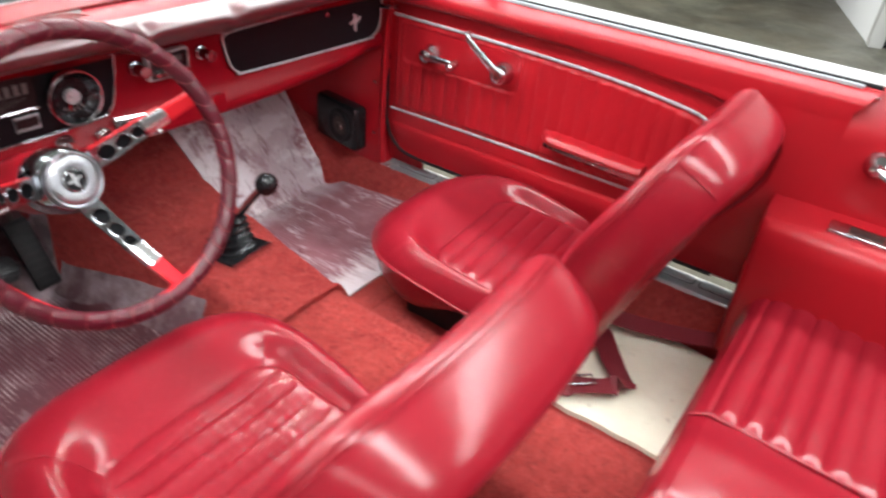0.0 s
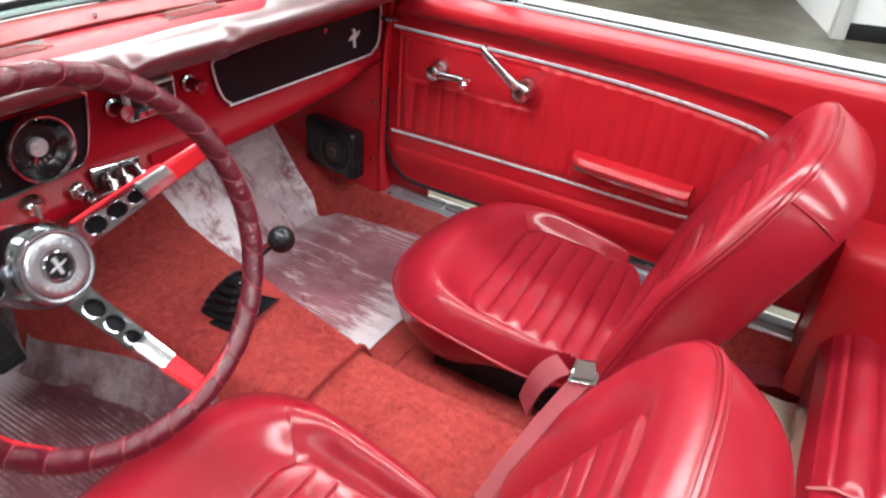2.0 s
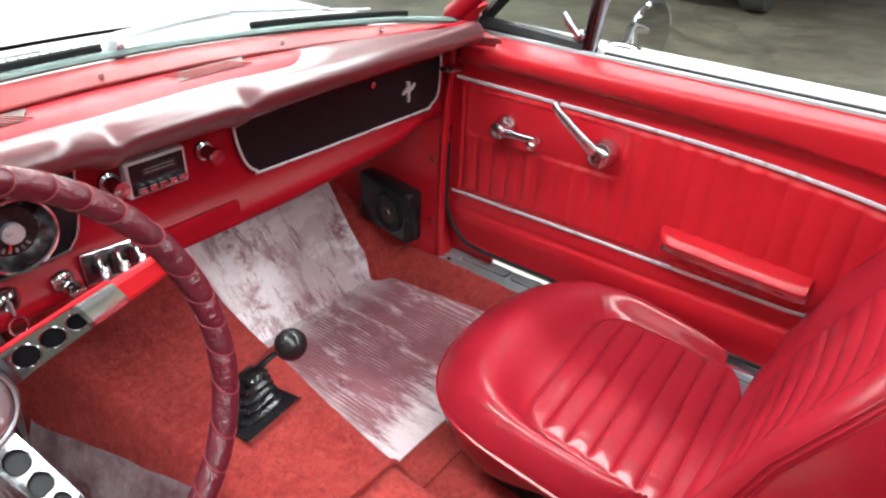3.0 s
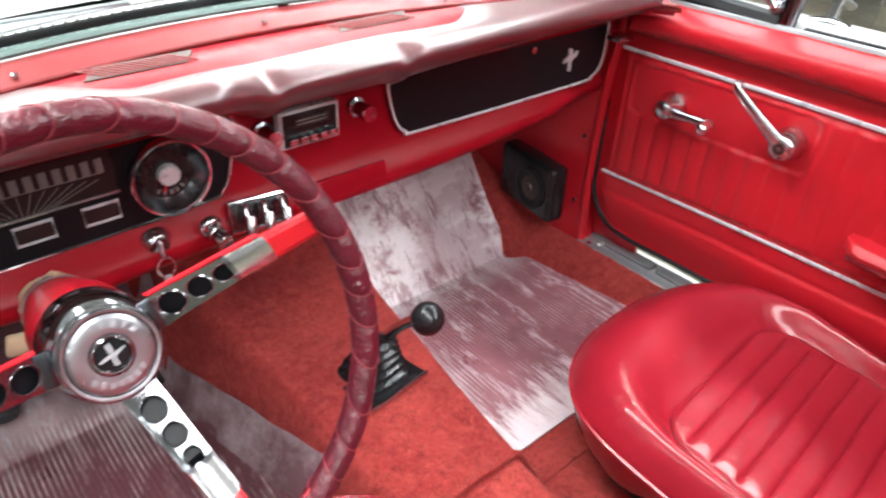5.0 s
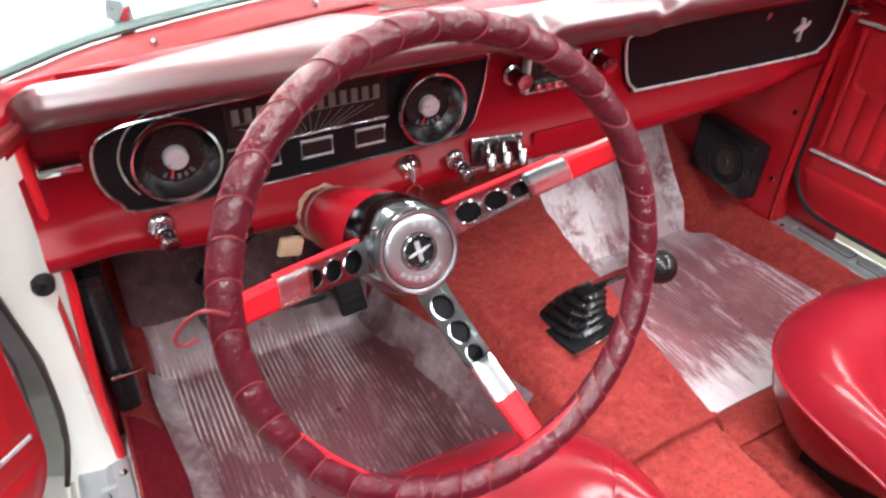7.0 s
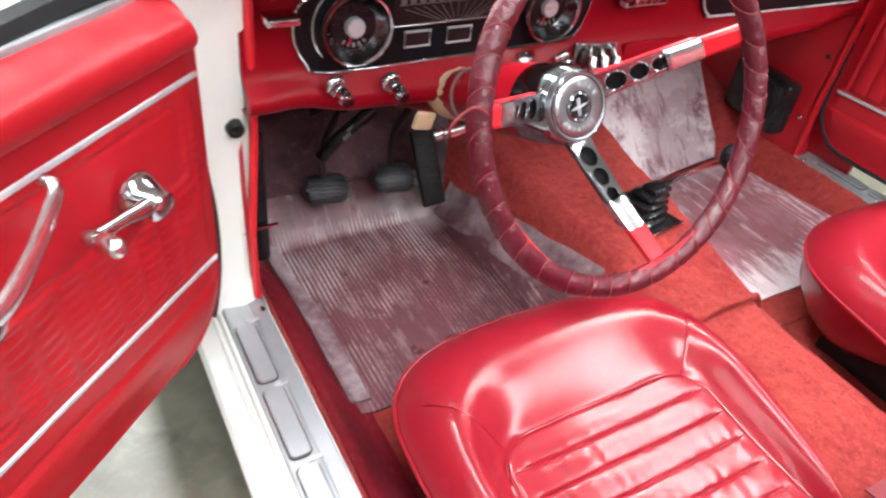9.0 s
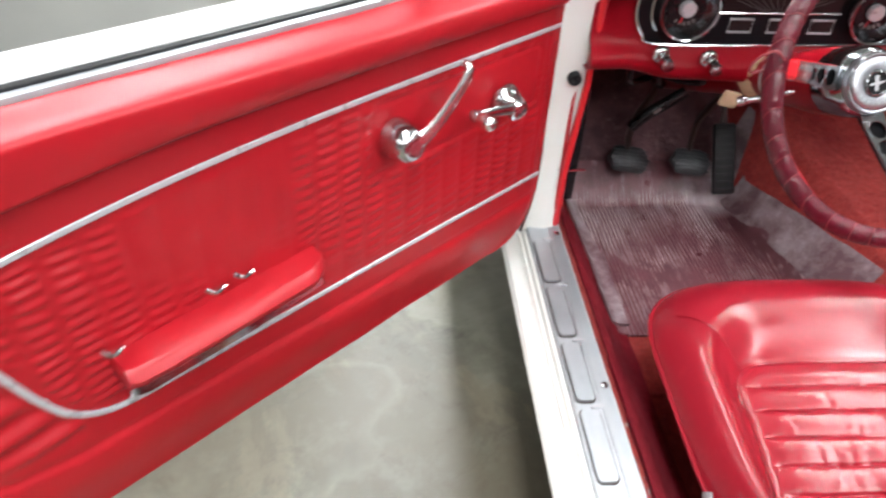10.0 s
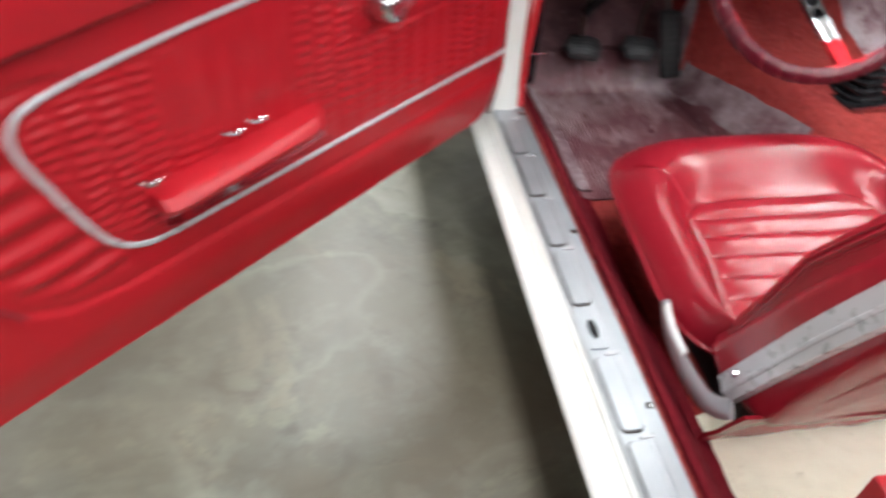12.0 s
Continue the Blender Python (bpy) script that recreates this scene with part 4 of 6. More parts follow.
def dashboard():
    d = thing("dashboard", "red painted metal dashboard with a padded vinyl top", "dashboard", (0, 0.6, 0.7))
    XL = 0.654

    def face(u, v):
        x = -XL + 2 * XL * u
        end = 1 - step(0.9, 1.0, abs(x) / XL) * 0.35
        prof = [(0.575, 0.90), (0.605, 0.862), (0.612, 0.80), (0.609, 0.762), (0.600, 0.742), (0.588, 0.728), (0.582, 0.715), (0.584, 0.702), (0.594, 0.693), (0.62, 0.688), (0.67, 0.692)]
        y, z = along(prof, v, 0.05)
        # belly pushes out round the column
        y -= 0.012 * math.exp(-((x + 0.344) / 0.12) ** 2) * step(0.76, 0.72, z)
        y -= 0.014 * step(-0.55, -0.635, x) * step(0.86, 0.8, z)
        z += 0.02 * step(-0.50, -0.61, x) * step(0.78, 0.70, z)
        z += 0.022 * step(0.15, 0.6, x) * step(0.78, 0.70, z)
        y += 0.03 * step(0.45, 0.635, x) * step(0.80, 0.72, z)
        return (x, y, z)
    fc = part("face", sheet(face, 90, 40, (0, 0.012, 0.002)), RED_PAINT, d, "red painted dash face")

    def top(u, v):
        x = -0.645 + 1.29 * u
        y1 = strip_y(x) + 0.004
        return (x, y1 + (0.565 - y1) * v, 0.916 - 0.03 * x * x * (1 - v) + 0.016 * math.sin(v * 2.2))
    tp = part("top_panel", sheet(top, 50, 10, (0, 0, -0.01)), RED_PAINT, d, "red painted dash top")
    for c in (-0.19, 0.125):
        part("vent_recess", slab([(c - 0.066, 0.606), (c + 0.046, 0.606), (c + 0.068, 0.645), (c - 0.044, 0.645)], lambda u, v, w: (u, v, 0.9328 + w), -0.003, 0.0), DARK, tp, "dark slotted defroster vent")
        for i in range(13):
            x = c - 0.05 + 0.1 * i / 12
            part("vent_slot", box(x - 0.0013, x + 0.0013, 0.605, 0.645, 0.9322, 0.9340, 0.0005, m=Matrix.Translation((x, 0.62, 0)) @ pose(0, 0, 0, 0, 0, 35) @ Matrix.Translation((-x, -0.62, 0))), FADED, tp)

    def padf(u, v):
        x = -0.645 + 1.29 * u
        a = pad_drop(x)
        c = step(-0.01, 0.035, 0.645 - abs(x))
        ridge = 0.505 + 0.028 * (1 - c) - 0.012 * (1 - a) * c
        wide = strip_y(x) - 0.008 - 0.083 * step(0.31, 0.21, abs(x)) - ridge - 0.012
        back = ridge + 0.012 + 0.5 * (wide + math.sqrt(wide * wide + 0.0009))
        zr = 0.934 + 0.006 * (1 - a) - 0.012 * a - 0.034 * (1 - c)
        lip = 0.906 - 0.018 * a - 0.02 * (1 - c)
        low = 0.03 * x * x
        prof = [(back, 0.919 - low - 0.016 * (1 - c)), (back - 0.012, 0.926 - low - 0.02 * (1 - c)), (max(back - 0.06, ridge + 0.03 * c + 0.012), 0.938 - 0.4 * low - 0.004 * a - 0.03 * (1 - c)), (ridge + 0.014, zr + 0.005), (ridge, zr - 0.006), (ridge - 0.004 + 0.012 * a, lip + 0.012), (ridge + 0.004 + 0.016 * a, lip), (ridge + 0.03, lip - 0.008), (0.60, 0.872)]
        y, z = along(prof, v, 0.075)
        dent = 0.006 * math.exp(-((x - 0.093) / 0.012) ** 2) + 0.006 * math.exp(-((x + 0.09) / 0.016) ** 2)
        z += (0.002 * nz(x, y, 2, 7) * c - dent * step(0.2, 0.5, v)) * step(0, 0.1, v)
        return (x, y, z)
    part("pad", sheet(padf, 170, 60, (0, 0.006, -0.003)), PAD, d, "faded red padded vinyl dash top with dents")

    def on_face(u, v, w):
        """A place on the dash face: x, height, and how far towards the driver."""
        lean = 0.0 if v < 0.8 else (v - 0.8) * 0.2
        return (u, 0.606 + lean * 0 - w, v)
    # instrument cluster
    cl = [(-0.585, 0.80), (-0.582, 0.835), (-0.56, 0.852), (-0.50, 0.858), (-0.35, 0.866), (-0.2, 0.868), (-0.115, 0.866), (-0.108, 0.845), (-0.118, 0.79), (-0.13, 0.766), (-0.16, 0.757), (-0.35, 0.752), (-0.54, 0.751), (-0.57, 0.768)]
    clo = round_poly(cl, 5)
    c = part("instrument_panel", slab(clo, on_face, -0.004, 0.004), CRACKLE, d, "black crackle instrument panel")
    part("bezel", tube([on_face(u, v, 0.006) for u, v in clo], 0.0023, 8, True), CHROME, c, "chrome cluster surround")
    sp = round_poly([(-0.445, 0.815), (-0.445, 0.848), (-0.43, 0.857), (-0.27, 0.860), (-0.252, 0.85), (-0.252, 0.815), (-0.27, 0.806), (-0.43, 0.806)], 5)
    s = part("speedometer", slab(sp, on_face, 0.0045, 0.006), DIAL, c, "dark speedometer strip with pale figures")
    part("figure_line", tube([on_face(-0.44, 0.8315, 0.0065), on_face(-0.262, 0.8325, 0.0065)], 0.0006, 5), INK, s)
    part("speedo_rim", tube([on_face(-0.45, 0.804, 0.007), on_face(-0.25, 0.806, 0.007)], 0.0022, 8), CHROME, c)
    for i in range(13):
        x = -0.435 + 0.17 * i / 12
        part("numeral", box(x - 0.0042, x + 0.0042, 0.5985, 0.5995, 0.833, 0.850, 0.0004), INK, s)
        dx = (i - 6) / 6
        part("tick", tube([on_face(-0.35 + 0.030 * dx, 0.8075, 0.0065), on_face(-0.35 + 0.082 * dx, 0.8300 - 0.004 * dx * dx, 0.0065)], 0.0005, 5), INK, s)
    for gx in (-0.505, -0.194):
        m = axis_to(on_face(gx, 0.81, 0.0), (0, -1, 0))
        g = part("gauge", lathe([(0.032, 0.004), (0.032, 0.0062), (0.001, 0.0062)], m, 40), BLACK, c, "round black gauge in a chrome ring")
        part("gauge_ring", lathe([(0.0445, 0.004), (0.0475, 0.010), (0.0485, 0.022), (0.047, 0.0255), (0.0445, 0.0245), (0.0435, 0.022)], m, 48, cap=False), CHROME, g)
        part("gauge_well", lathe([(0.0435, 0.022), (0.040, 0.015), (0.031, 0.0065)], m, 48, cap=False), SMOKED, g, "smoked metal inner cone")
        part("gauge_hub", lathe([(0.013, 0.006), (0.013, 0.014), (0.011, 0.016), (0.001, 0.0165)], m, 32), STEEL, g)
        a = radians(-110)
        part("needle", tube([m @ Vector((0.012 * math.cos(a), 0.012 * math.sin(a), 0.009)), m @ Vector((0.024 * math.cos(a), 0.024 * math.sin(a), 0.009))], 0.0012, 6), RED_PLASTIC, g)
        for i in range(5):
            a = radians(-125 + 18 * i)
            part("mark", box(-0.0016, 0.0016, -0.003, 0.003, 0.006, 0.0072, m=m @ pose(0, 0, 0, 0, 0, math.degrees(a)) @ pose(0.0245, 0, 0, 0, 0, -90)), INK, g)
        arc = [m @ Vector((0.056 * math.cos(radians(q)), 0.056 * math.sin(radians(q)), 0.006)) for q in range(100, 221, 10)]
        if gx < -0.4:
            part("gauge_bracket", tube(arc, 0.002, 8), CHROME, g)
    for wx in (-0.41, -0.344, -0.274):
        w = part("warning_window", box(wx - 0.018, wx + 0.018, 0.599, 0.6035, 0.775, 0.793, 0.001), DIAL, c)
        fr = [on_face(wx + a * 0.0195, 0.784 + b2 * 0.0105, 0.006) for a, b2 in ((-1, -1), (1, -1), (1, 1), (-1, 1))]
        part("window_frame", tube(fr, 0.0022, 6, True), STEEL, w)
    # glovebox
    gl = [(0.133, 0.835), (0.14, 0.852), (0.2, 0.857), (0.4, 0.866), (0.60, 0.868), (0.626, 0.862), (0.63, 0.84), (0.624, 0.785), (0.60, 0.764), (0.56, 0.759), (0.2, 0.763), (0.165, 0.768), (0.145, 0.79)]
    glo = round_poly(gl, 5)
    g = part("glovebox_door", slab(glo, on_face, -0.004, 0.004), CRACKLE, d, "black crackle glovebox door")
    part("glovebox_bezel", tube([on_face(u, v, 0.005) for u, v in glo], 0.0024, 8, True), STEEL, g)
    em = part("glovebox_emblem", slab(round_poly([(0.528, 0.79), (0.535, 0.79), (0.534, 0.806), (0.546, 0.813), (0.549, 0.822), (0.536, 0.818), (0.533, 0.828), (0.524, 0.828), (0.526, 0.818), (0.515, 0.811), (0.514, 0.805), (0.526, 0.808)], 3), on_face, 0.0042, 0.0075), STEEL, g, "small chrome emblem")
    part("glovebox_button", lathe([(0.006, 0.004), (0.006, 0.01), (0.001, 0.011)], axis_to(on_face(0.43, 0.845, 0), (0, -1, 0)), 16), CHROME, g)
    # radio
    r = part("radio", box(-0.05, 0.04, 0.588, 0.604, 0.800, 0.852, 0.003), STEEL, d, "chrome and black push-button radio")
    part("radio_face", box(-0.045, 0.035, 0.5855, 0.5885, 0.804, 0.848, 0.001), BLACK, r)
    part("radio_dial", box(-0.030, 0.022, 0.5835, 0.5858, 0.829, 0.842, 0.001), DIAL, r)
    for z in (0.833, 0.838):
        part("dial_line", box(-0.026, 0.018, 0.5828, 0.5836, z, z + 0.0015), INK, r)
    for i in range(5):
        part("radio_button", box(-0.040 + 0.015 * i, -0.028 + 0.015 * i, 0.578, 0.586, 0.807, 0.817, 0.001), CHROME, r)
    for x in (-0.066, 0.078):
        k = part("radio_knob", lathe([(0.014, 0), (0.014, 0.006), (0.010, 0.008), (0.009, 0.024), (0.011, 0.026), (0.011, 0.036), (0.001, 0.037)], axis_to((x, 0.606, 0.828), (0, -1, 0)), 20), SPOKE, r, "chrome radio knob")
        part("knob_cap", lathe([(0.0112, 0.030), (0.0118, 0.033), (0.0112, 0.0375), (0.001, 0.038)], axis_to((x, 0.606, 0.828), (0, -1, 0)), 20), CHROME, k)
    # heater control
    tilt = Matrix.Translation((-0.092, 0.588, 0.727)) @ pose(0, 0, 0, -14, 5, 0)
    h = part("heater_control", box(-0.043, 0.043, -0.004, 0.003, -0.022, 0.022, 0.003, m=tilt), SMOKED, d, "chrome heater control with sliding levers")
    frame_line = [tilt @ Vector((a * 0.041, -0.0045, b2 * 0.020)) for a, b2 in ((-1, -1), (1, -1), (1, 1), (-1, 1))]
    part("control_frame", tube(frame_line, 0.0026, 8, True), CHROME, h, "chrome control surround")
    for i in range(3):
        x = -0.026 + 0.026 * i
        lv = part("lever", tube([tilt @ Vector((x + 0.004, -0.002, 0.014)), tilt @ Vector((x + 0.002, -0.016, 0.012)), tilt @ Vector((x, -0.024, -0.004))], 0.0042, 10), CHROME, h)
        part("lever_tip", lathe([(0.001, -0.001), (0.0068, 0.0), (0.0074, 0.003), (0.0074, 0.020), (0.0066, 0.022), (0.001, 0.0225)], tilt @ axis_to((x + 0.003, -0.024, 0.002), (-0.15, -0.25, -0.95)), 16), CHROME, lv)
    for x, z, nm in ((-0.162, 0.734, "choke_knob"), (-0.538, 0.742, "headlight_knob"), (-0.459, 0.738, "wiper_knob")):
        y0 = face((x + XL) / (2 * XL), 0.55)[1]
        k = part(nm, lathe([(0.0145, 0), (0.0145, 0.006), (0.012, 0.009), (0.0075, 0.010), (0.007, 0.016), (0.0098, 0.018), (0.0105, 0.020), (0.0098, 0.0215), (0.0105, 0.023), (0.0105, 0.037), (0.0095, 0.0395), (0.001, 0.040)], axis_to((x, y0, z), (0.1, -0.95, -0.22)), 24), CHROME, d, "chrome pull knob")
        part("knob_end", lathe([(0.0078, 0.0395), (0.0075, 0.0408), (0.001, 0.0411)], axis_to((x, y0, z), (0.1, -0.95, -0.22)), 20), SPOKE, k)
    ig = part("ignition_lock", lathe([(0.019, 0), (0.019, 0.005), (0.014, 0.012), (0.012, 0.016), (0.001, 0.016)], axis_to((-0.226, 0.595, 0.732), (0, -0.95, -0.2)), 24), CHROME, d, "chrome ignition lock")
    for x, sx in ((-0.613, -1), (0.618, 1)):
        part("defrost_pull", box(x - 0.02, x + 0.02, 0.548, 0.580, 0.838, 0.848, 0.003), CHROME, d, "chrome vent pull")
    # lower trim lid beside the column
    part("ashtray_lid", box(-0.03, 0.115, 0.583, 0.5925, 0.70, 0.742, 0.004), RED_PAINT, d)
    return d


def keys():
    k = thing("key_ring", "steel key and ring hanging from the ignition lock", "keys", (-0.226, 0.575, 0.70))
    ring = [(-0.226 + 0.011 * math.cos(a), 0.573, 0.703 + 0.013 * math.sin(a)) for a in [2 * math.pi * i / 20 for i in range(20)]]
    part("ring", tube(ring, 0.0014, 6, True), CHROME, k)
    part("key", box(-0.2275, -0.2245, 0.573, 0.588, 0.718, 0.737, 0.001), ALU, k)
    part("fob", box(-0.232, -0.222, 0.571, 0.574, 0.655, 0.692, 0.001), ALU, k)


# ---- steering ----
def steering():
    C = Vector((-0.351, 0.245, 0.842))
    tau = radians(22.5)
    n = Vector((0, -math.cos(tau), math.sin(tau)))
    up = Vector((0, math.sin(tau), math.cos(tau)))
    ex = Vector((1, 0, 0))
    w = thing("steering_wheel", "three-spoke chrome steering wheel laced in burgundy leather", "steering wheel", tuple(C + n * -0.06))

    def P(r, a, h=0.0):
        return C + ex * (r * math.cos(a)) + up * (r * math.sin(a)) + n * h
    R, N, WRAPS = 0.1845, 540, 36
    rows = []
    for i in range(N):
        a = 2 * math.pi * i / N
        ring = []
        for j in range(16):
            q = 2 * math.pi * j / 16
            t = (i / N * WRAPS + 0.35 * math.sin(q) + 0.2 * math.sin(7 * a)) % 1.0
            rad = 0.0108 + 0.0016 * min(1.0, 6 * t * (1 - t)) ** 0.7 + 0.0004 * nz(math.cos(a) * 40, math.sin(a) * 40, j)
            ring.append(C + (ex * math.cos(a) + up * math.sin(a)) * (R + rad * math.cos(q)) + n * (rad * math.sin(q)))
        rows.append(ring)
    bm = bmesh.new()
    add_grid(bm, rows, wrap_u=True, wrap_v=True)
    rim = part("rim", bm, WRAP, w, "burgundy laced leather rim cover")
    bm = bmesh.new()
    for k in range(WRAPS):
        lace = []
        for j in range(18):
            q = 2 * math.pi * j / 18
            a = 2 * math.pi * (k - 0.35 * math.sin(q)) / WRAPS
            for _ in range(2):
                a = 2 * math.pi * (k - 0.35 * math.sin(q) - 0.2 * math.sin(7 * a)) / WRAPS
            lace.append(C + (ex * math.cos(a) + up * math.sin(a)) * (R + 0.0122 * math.cos(q)) + n * (0.0122 * math.sin(q)))
        tube(lace, 0.0007, 5, True, bm)
    part("lacing", bm, WEB, rim, "thin pale red lacing cord")
    for a0, a1 in ((204, 232), (266, 304)):
        part("rim_core", tube([P(R - 0.0092, radians(a0 + (a1 - a0) * i / 20), 0.002) for i in range(21)], [0.0008 + 0.0032 * math.sin(math.pi * i / 20) ** 0.5 for i in range(21)], 8), RED_PLASTIC, rim, "bright red plastic rim showing past the lacing")
    lace = [P(R + 0.0, radians(172), 0.014), P(R + 0.016, radians(170), 0.020), P(R + 0.027, radians(172), 0.014), P(R + 0.034, radians(175), 0.008), P(R + 0.030, radians(177), 0.004), P(R + 0.020, radians(176), 0.008)]
    part("lace_end", tube(smooth_path(lace, 6), 0.0015, 6), WEB_PALE, rim)
    for deg in (20.5, 174, 284.5):
        a0 = radians(deg)
        dirv = ex * math.cos(a0) + up * math.sin(a0)
        side = n.cross(dirv)

        def put(u, v, h, dirv=dirv, side=side):
            deep = -0.102 + 0.099 * clampf((u - 0.04) / 0.142) ** 1.12
            return C + dirv * u + side * v + n * (deep + h)
        out = [(0.036, -0.0155), (0.06, -0.0148), (0.116, -0.0122), (0.116, 0.0122), (0.06, 0.0148), (0.036, 0.0155)]
        ring3 = ((0.0615, 0.0108), (0.0845, 0.0096), (0.1045, 0.008))
        s = part("spoke", slab(out, put, -0.003, 0.0015, [circle2(a, 0, b, 18) for a, b in ring3]), SPOKE, w, "chrome spoke with three round holes", smooth=30)
        for hx, hr in ring3:
            ringp = [put(hx + hr * math.cos(q), hr * math.sin(q), 0.0015) for q in [2 * math.pi * i / 24 for i in range(24)]]
            part("hole_rim", tube(ringp, 0.0008, 6, True), SPOKE, s)
        part("spoke_backing", slab([(0.045, -0.0125), (0.115, -0.0105), (0.115, 0.0105), (0.045, 0.0125)], put, -0.012, -0.008), CRACKLE, s)
        sec = ((-0.0125, -0.008), (-0.0125, 0.002), (-0.0112, 0.0042), (-0.008, 0.0056), (0.0, 0.0062), (0.008, 0.0056), (0.0112, 0.0042), (0.0125, 0.002), (0.0125, -0.008))
        part("spoke_block", loft([[put(u, v * k2, h) for v, h in sec] for u, k2 in ((0.112, 1.0), (0.126, 0.98), (0.141, 0.95))]), BRIGHT, s, "bright metal end block", smooth=25)
        part("block_lip", loft([[put(u, v * 1.03, h * 1.04) for v, h in sec] for u in (0.1085, 0.1118)]), SPOKE, s, smooth=25)
        sec = ((-0.0118, -0.008), (-0.0118, 0.002), (-0.008, 0.0048), (0.008, 0.0048), (0.0118, 0.002), (0.0118, -0.008))
        part("spoke_tip", loft([[put(u, v * k2, h) for v, h in sec] for u, k2 in ((0.1405, 0.97), (0.155, 0.92), (0.17, 0.87), (0.185, 0.8))]), RED_PLASTIC, s, "bright red plastic spoke end", smooth=25)
        up_side = -1 if deg == 174 else 1
        edge = [(0.050, 0.0151), (0.116, 0.0127), (0.142, 0.0122), (0.142, 0.0132), (0.116, 0.0138), (0.050, 0.0162)]
        part("spoke_edge", slab([(u, v * up_side) for u, v in edge[::up_side]], put, -0.012, -0.002), SPOKE if deg > 200 else RED_PLASTIC, s)
    # hub
    m = axis_to(C + n * -0.155, n)
    hub = part("hub", lathe([(0.047, 0), (0.0475, 0.02), (0.0465, 0.045), (0.043, 0.056), (0.039, 0.062), (0.001, 0.062)], m, 48), SPOKE, w, "polished chrome hub bell")
    part("horn_cap", lathe([(0.0395, 0.054), (0.0402, 0.060), (0.0400, 0.068), (0.0395, 0.0705), (0.037, 0.0712), (0.0352, 0.0706), (0.0345, 0.0692), (0.0335, 0.0704), (0.030, 0.0714), (0.016, 0.0698), (0.0152, 0.067), (0.001, 0.067)], m, 56), CAP, hub, "brushed steel horn ring")
    part("cap_recess", tube([m @ Vector((0.0345 * math.cos(2 * math.pi * i / 48), 0.0345 * math.sin(2 * math.pi * i / 48), 0.0694)) for i in range(48)], 0.0009, 6, True), BLACK, hub)
    part("cap_ring", lathe([(0.0148, 0.067), (0.0158, 0.0712), (0.0145, 0.0722), (0.0132, 0.069), (0.0148, 0.067)], m, 40, cap=False), CHROME, hub)
    part("cap_centre", lathe([(0.0134, 0.0672), (0.0134, 0.0688), (0.001, 0.0695)], m, 36), BLACK, hub, "black centre badge")
    mm = axis_to(C + n * -0.155, n)
    base = Matrix.Translation(C + n * -0.0853) @ Matrix(((ex.x, up.x, n.x), (ex.y, up.y, n.y), (ex.z, up.z, n.z))).to_4x4()

    def emb(u, v, h):
        ca, sa = math.cos(radians(7)), math.sin(radians(7))
        return base @ Vector(((u * ca - v * sa) * 0.92, (u * sa + v * ca) * 0.92, h))
    for k in (-1, 0, 1):
        part("emblem_bar", slab([(k * 0.0015 - 0.0005, -0.0105), (k * 0.0015 + 0.0005, -0.0105), (k * 0.0018 + 0.0006, 0.0105), (k * 0.0018 - 0.0006, 0.0105)], emb, 0.0, 0.0012), STEEL, hub)
    part("emblem", slab(round_poly([(-0.0128, -0.0016), (-0.006, 0.0010), (0.001, 0.0012), (0.006, 0.0024), (0.0122, 0.0026), (0.008, 0.0008), (0.004, -0.0010), (-0.003, -0.0012), (-0.008, -0.0022)], 3), emb, 0.0013, 0.0026), STEEL, hub, "small chrome emblem")
    for rr, hh in ((0.0385, 0.0706), (0.0172, 0.0698)):
        ring = [m @ Vector((rr * math.cos(2 * math.pi * i / 48), rr * math.sin(2 * math.pi * i / 48), hh)) for i in range(48)]
        part("cap_groove", tube(ring, 0.0011, 6, True), SPOKE, hub)
    for i in range(11):
        q = radians(62 + (i - 1.5) * 19) if i < 4 else radians(-140 + (i - 4) * 16)
        part("raised_mark", box(-0.0018, 0.0018, -0.0024, 0.0024, -0.001, 0.0006, m=base @ Matrix.Translation((0.0255 * math.cos(q), 0.0255 * math.sin(q), 0.0015)) @ pose(0, 0, 0, 0, 0, math.degrees(q) - 90)), ALU, hub)
    # column
    c = thing("steering_column", "red painted steering column with a torn tan collar", "steering column", tuple(C + n * -0.3))
    part("shroud", lathe([(0.030, -0.30), (0.034, -0.2), (0.040, -0.12), (0.046, -0.06), (0.047, 0.0)], axis_to(C + n * -0.155, n), 40), RED_PAINT, c)
    part("column_tube", lathe([(0.032, -0.6), (0.032, 0)], axis_to(C + n * -0.40, n), 28), RED_PAINT, c)
    part("collar_ring", lathe([(0.036, 0), (0.0385, 0.004), (0.0385, 0.010), (0.036, 0.014)], axis_to(C + n * -0.315, n), 32), ALU, c)
    # frayed collar: wrinkled cone, pale lining below
    rows = []
    for k, (h, r0) in enumerate(((-0.385, 0.035), (-0.37, 0.0365), (-0.35, 0.0365), (-0.332, 0.035))):
        mm = axis_to(C + n * h, n)
        rows.append([mm @ Vector(((r0 + 0.004 * nz(j, h * 40, 1, 0.9)) * math.cos(2 * math.pi * j / 28), (r0 + 0.004 * nz(j, h * 40, 4, 0.9)) * math.sin(2 * math.pi * j / 28), 0)) for j in range(28)])
    part("collar", loft(rows), TAN, c, "torn tan foam collar")
    part("collar_flap", box(-0.41, -0.378, 0.585, 0.595, 0.645, 0.675, 0.004, m=Matrix.Translation((-0.4, 0.58, 0.66)) @ pose(0, 0, 0, 10, 12, 0) @ Matrix.Translation((0.4, -0.58, -0.66))), TAN, c)
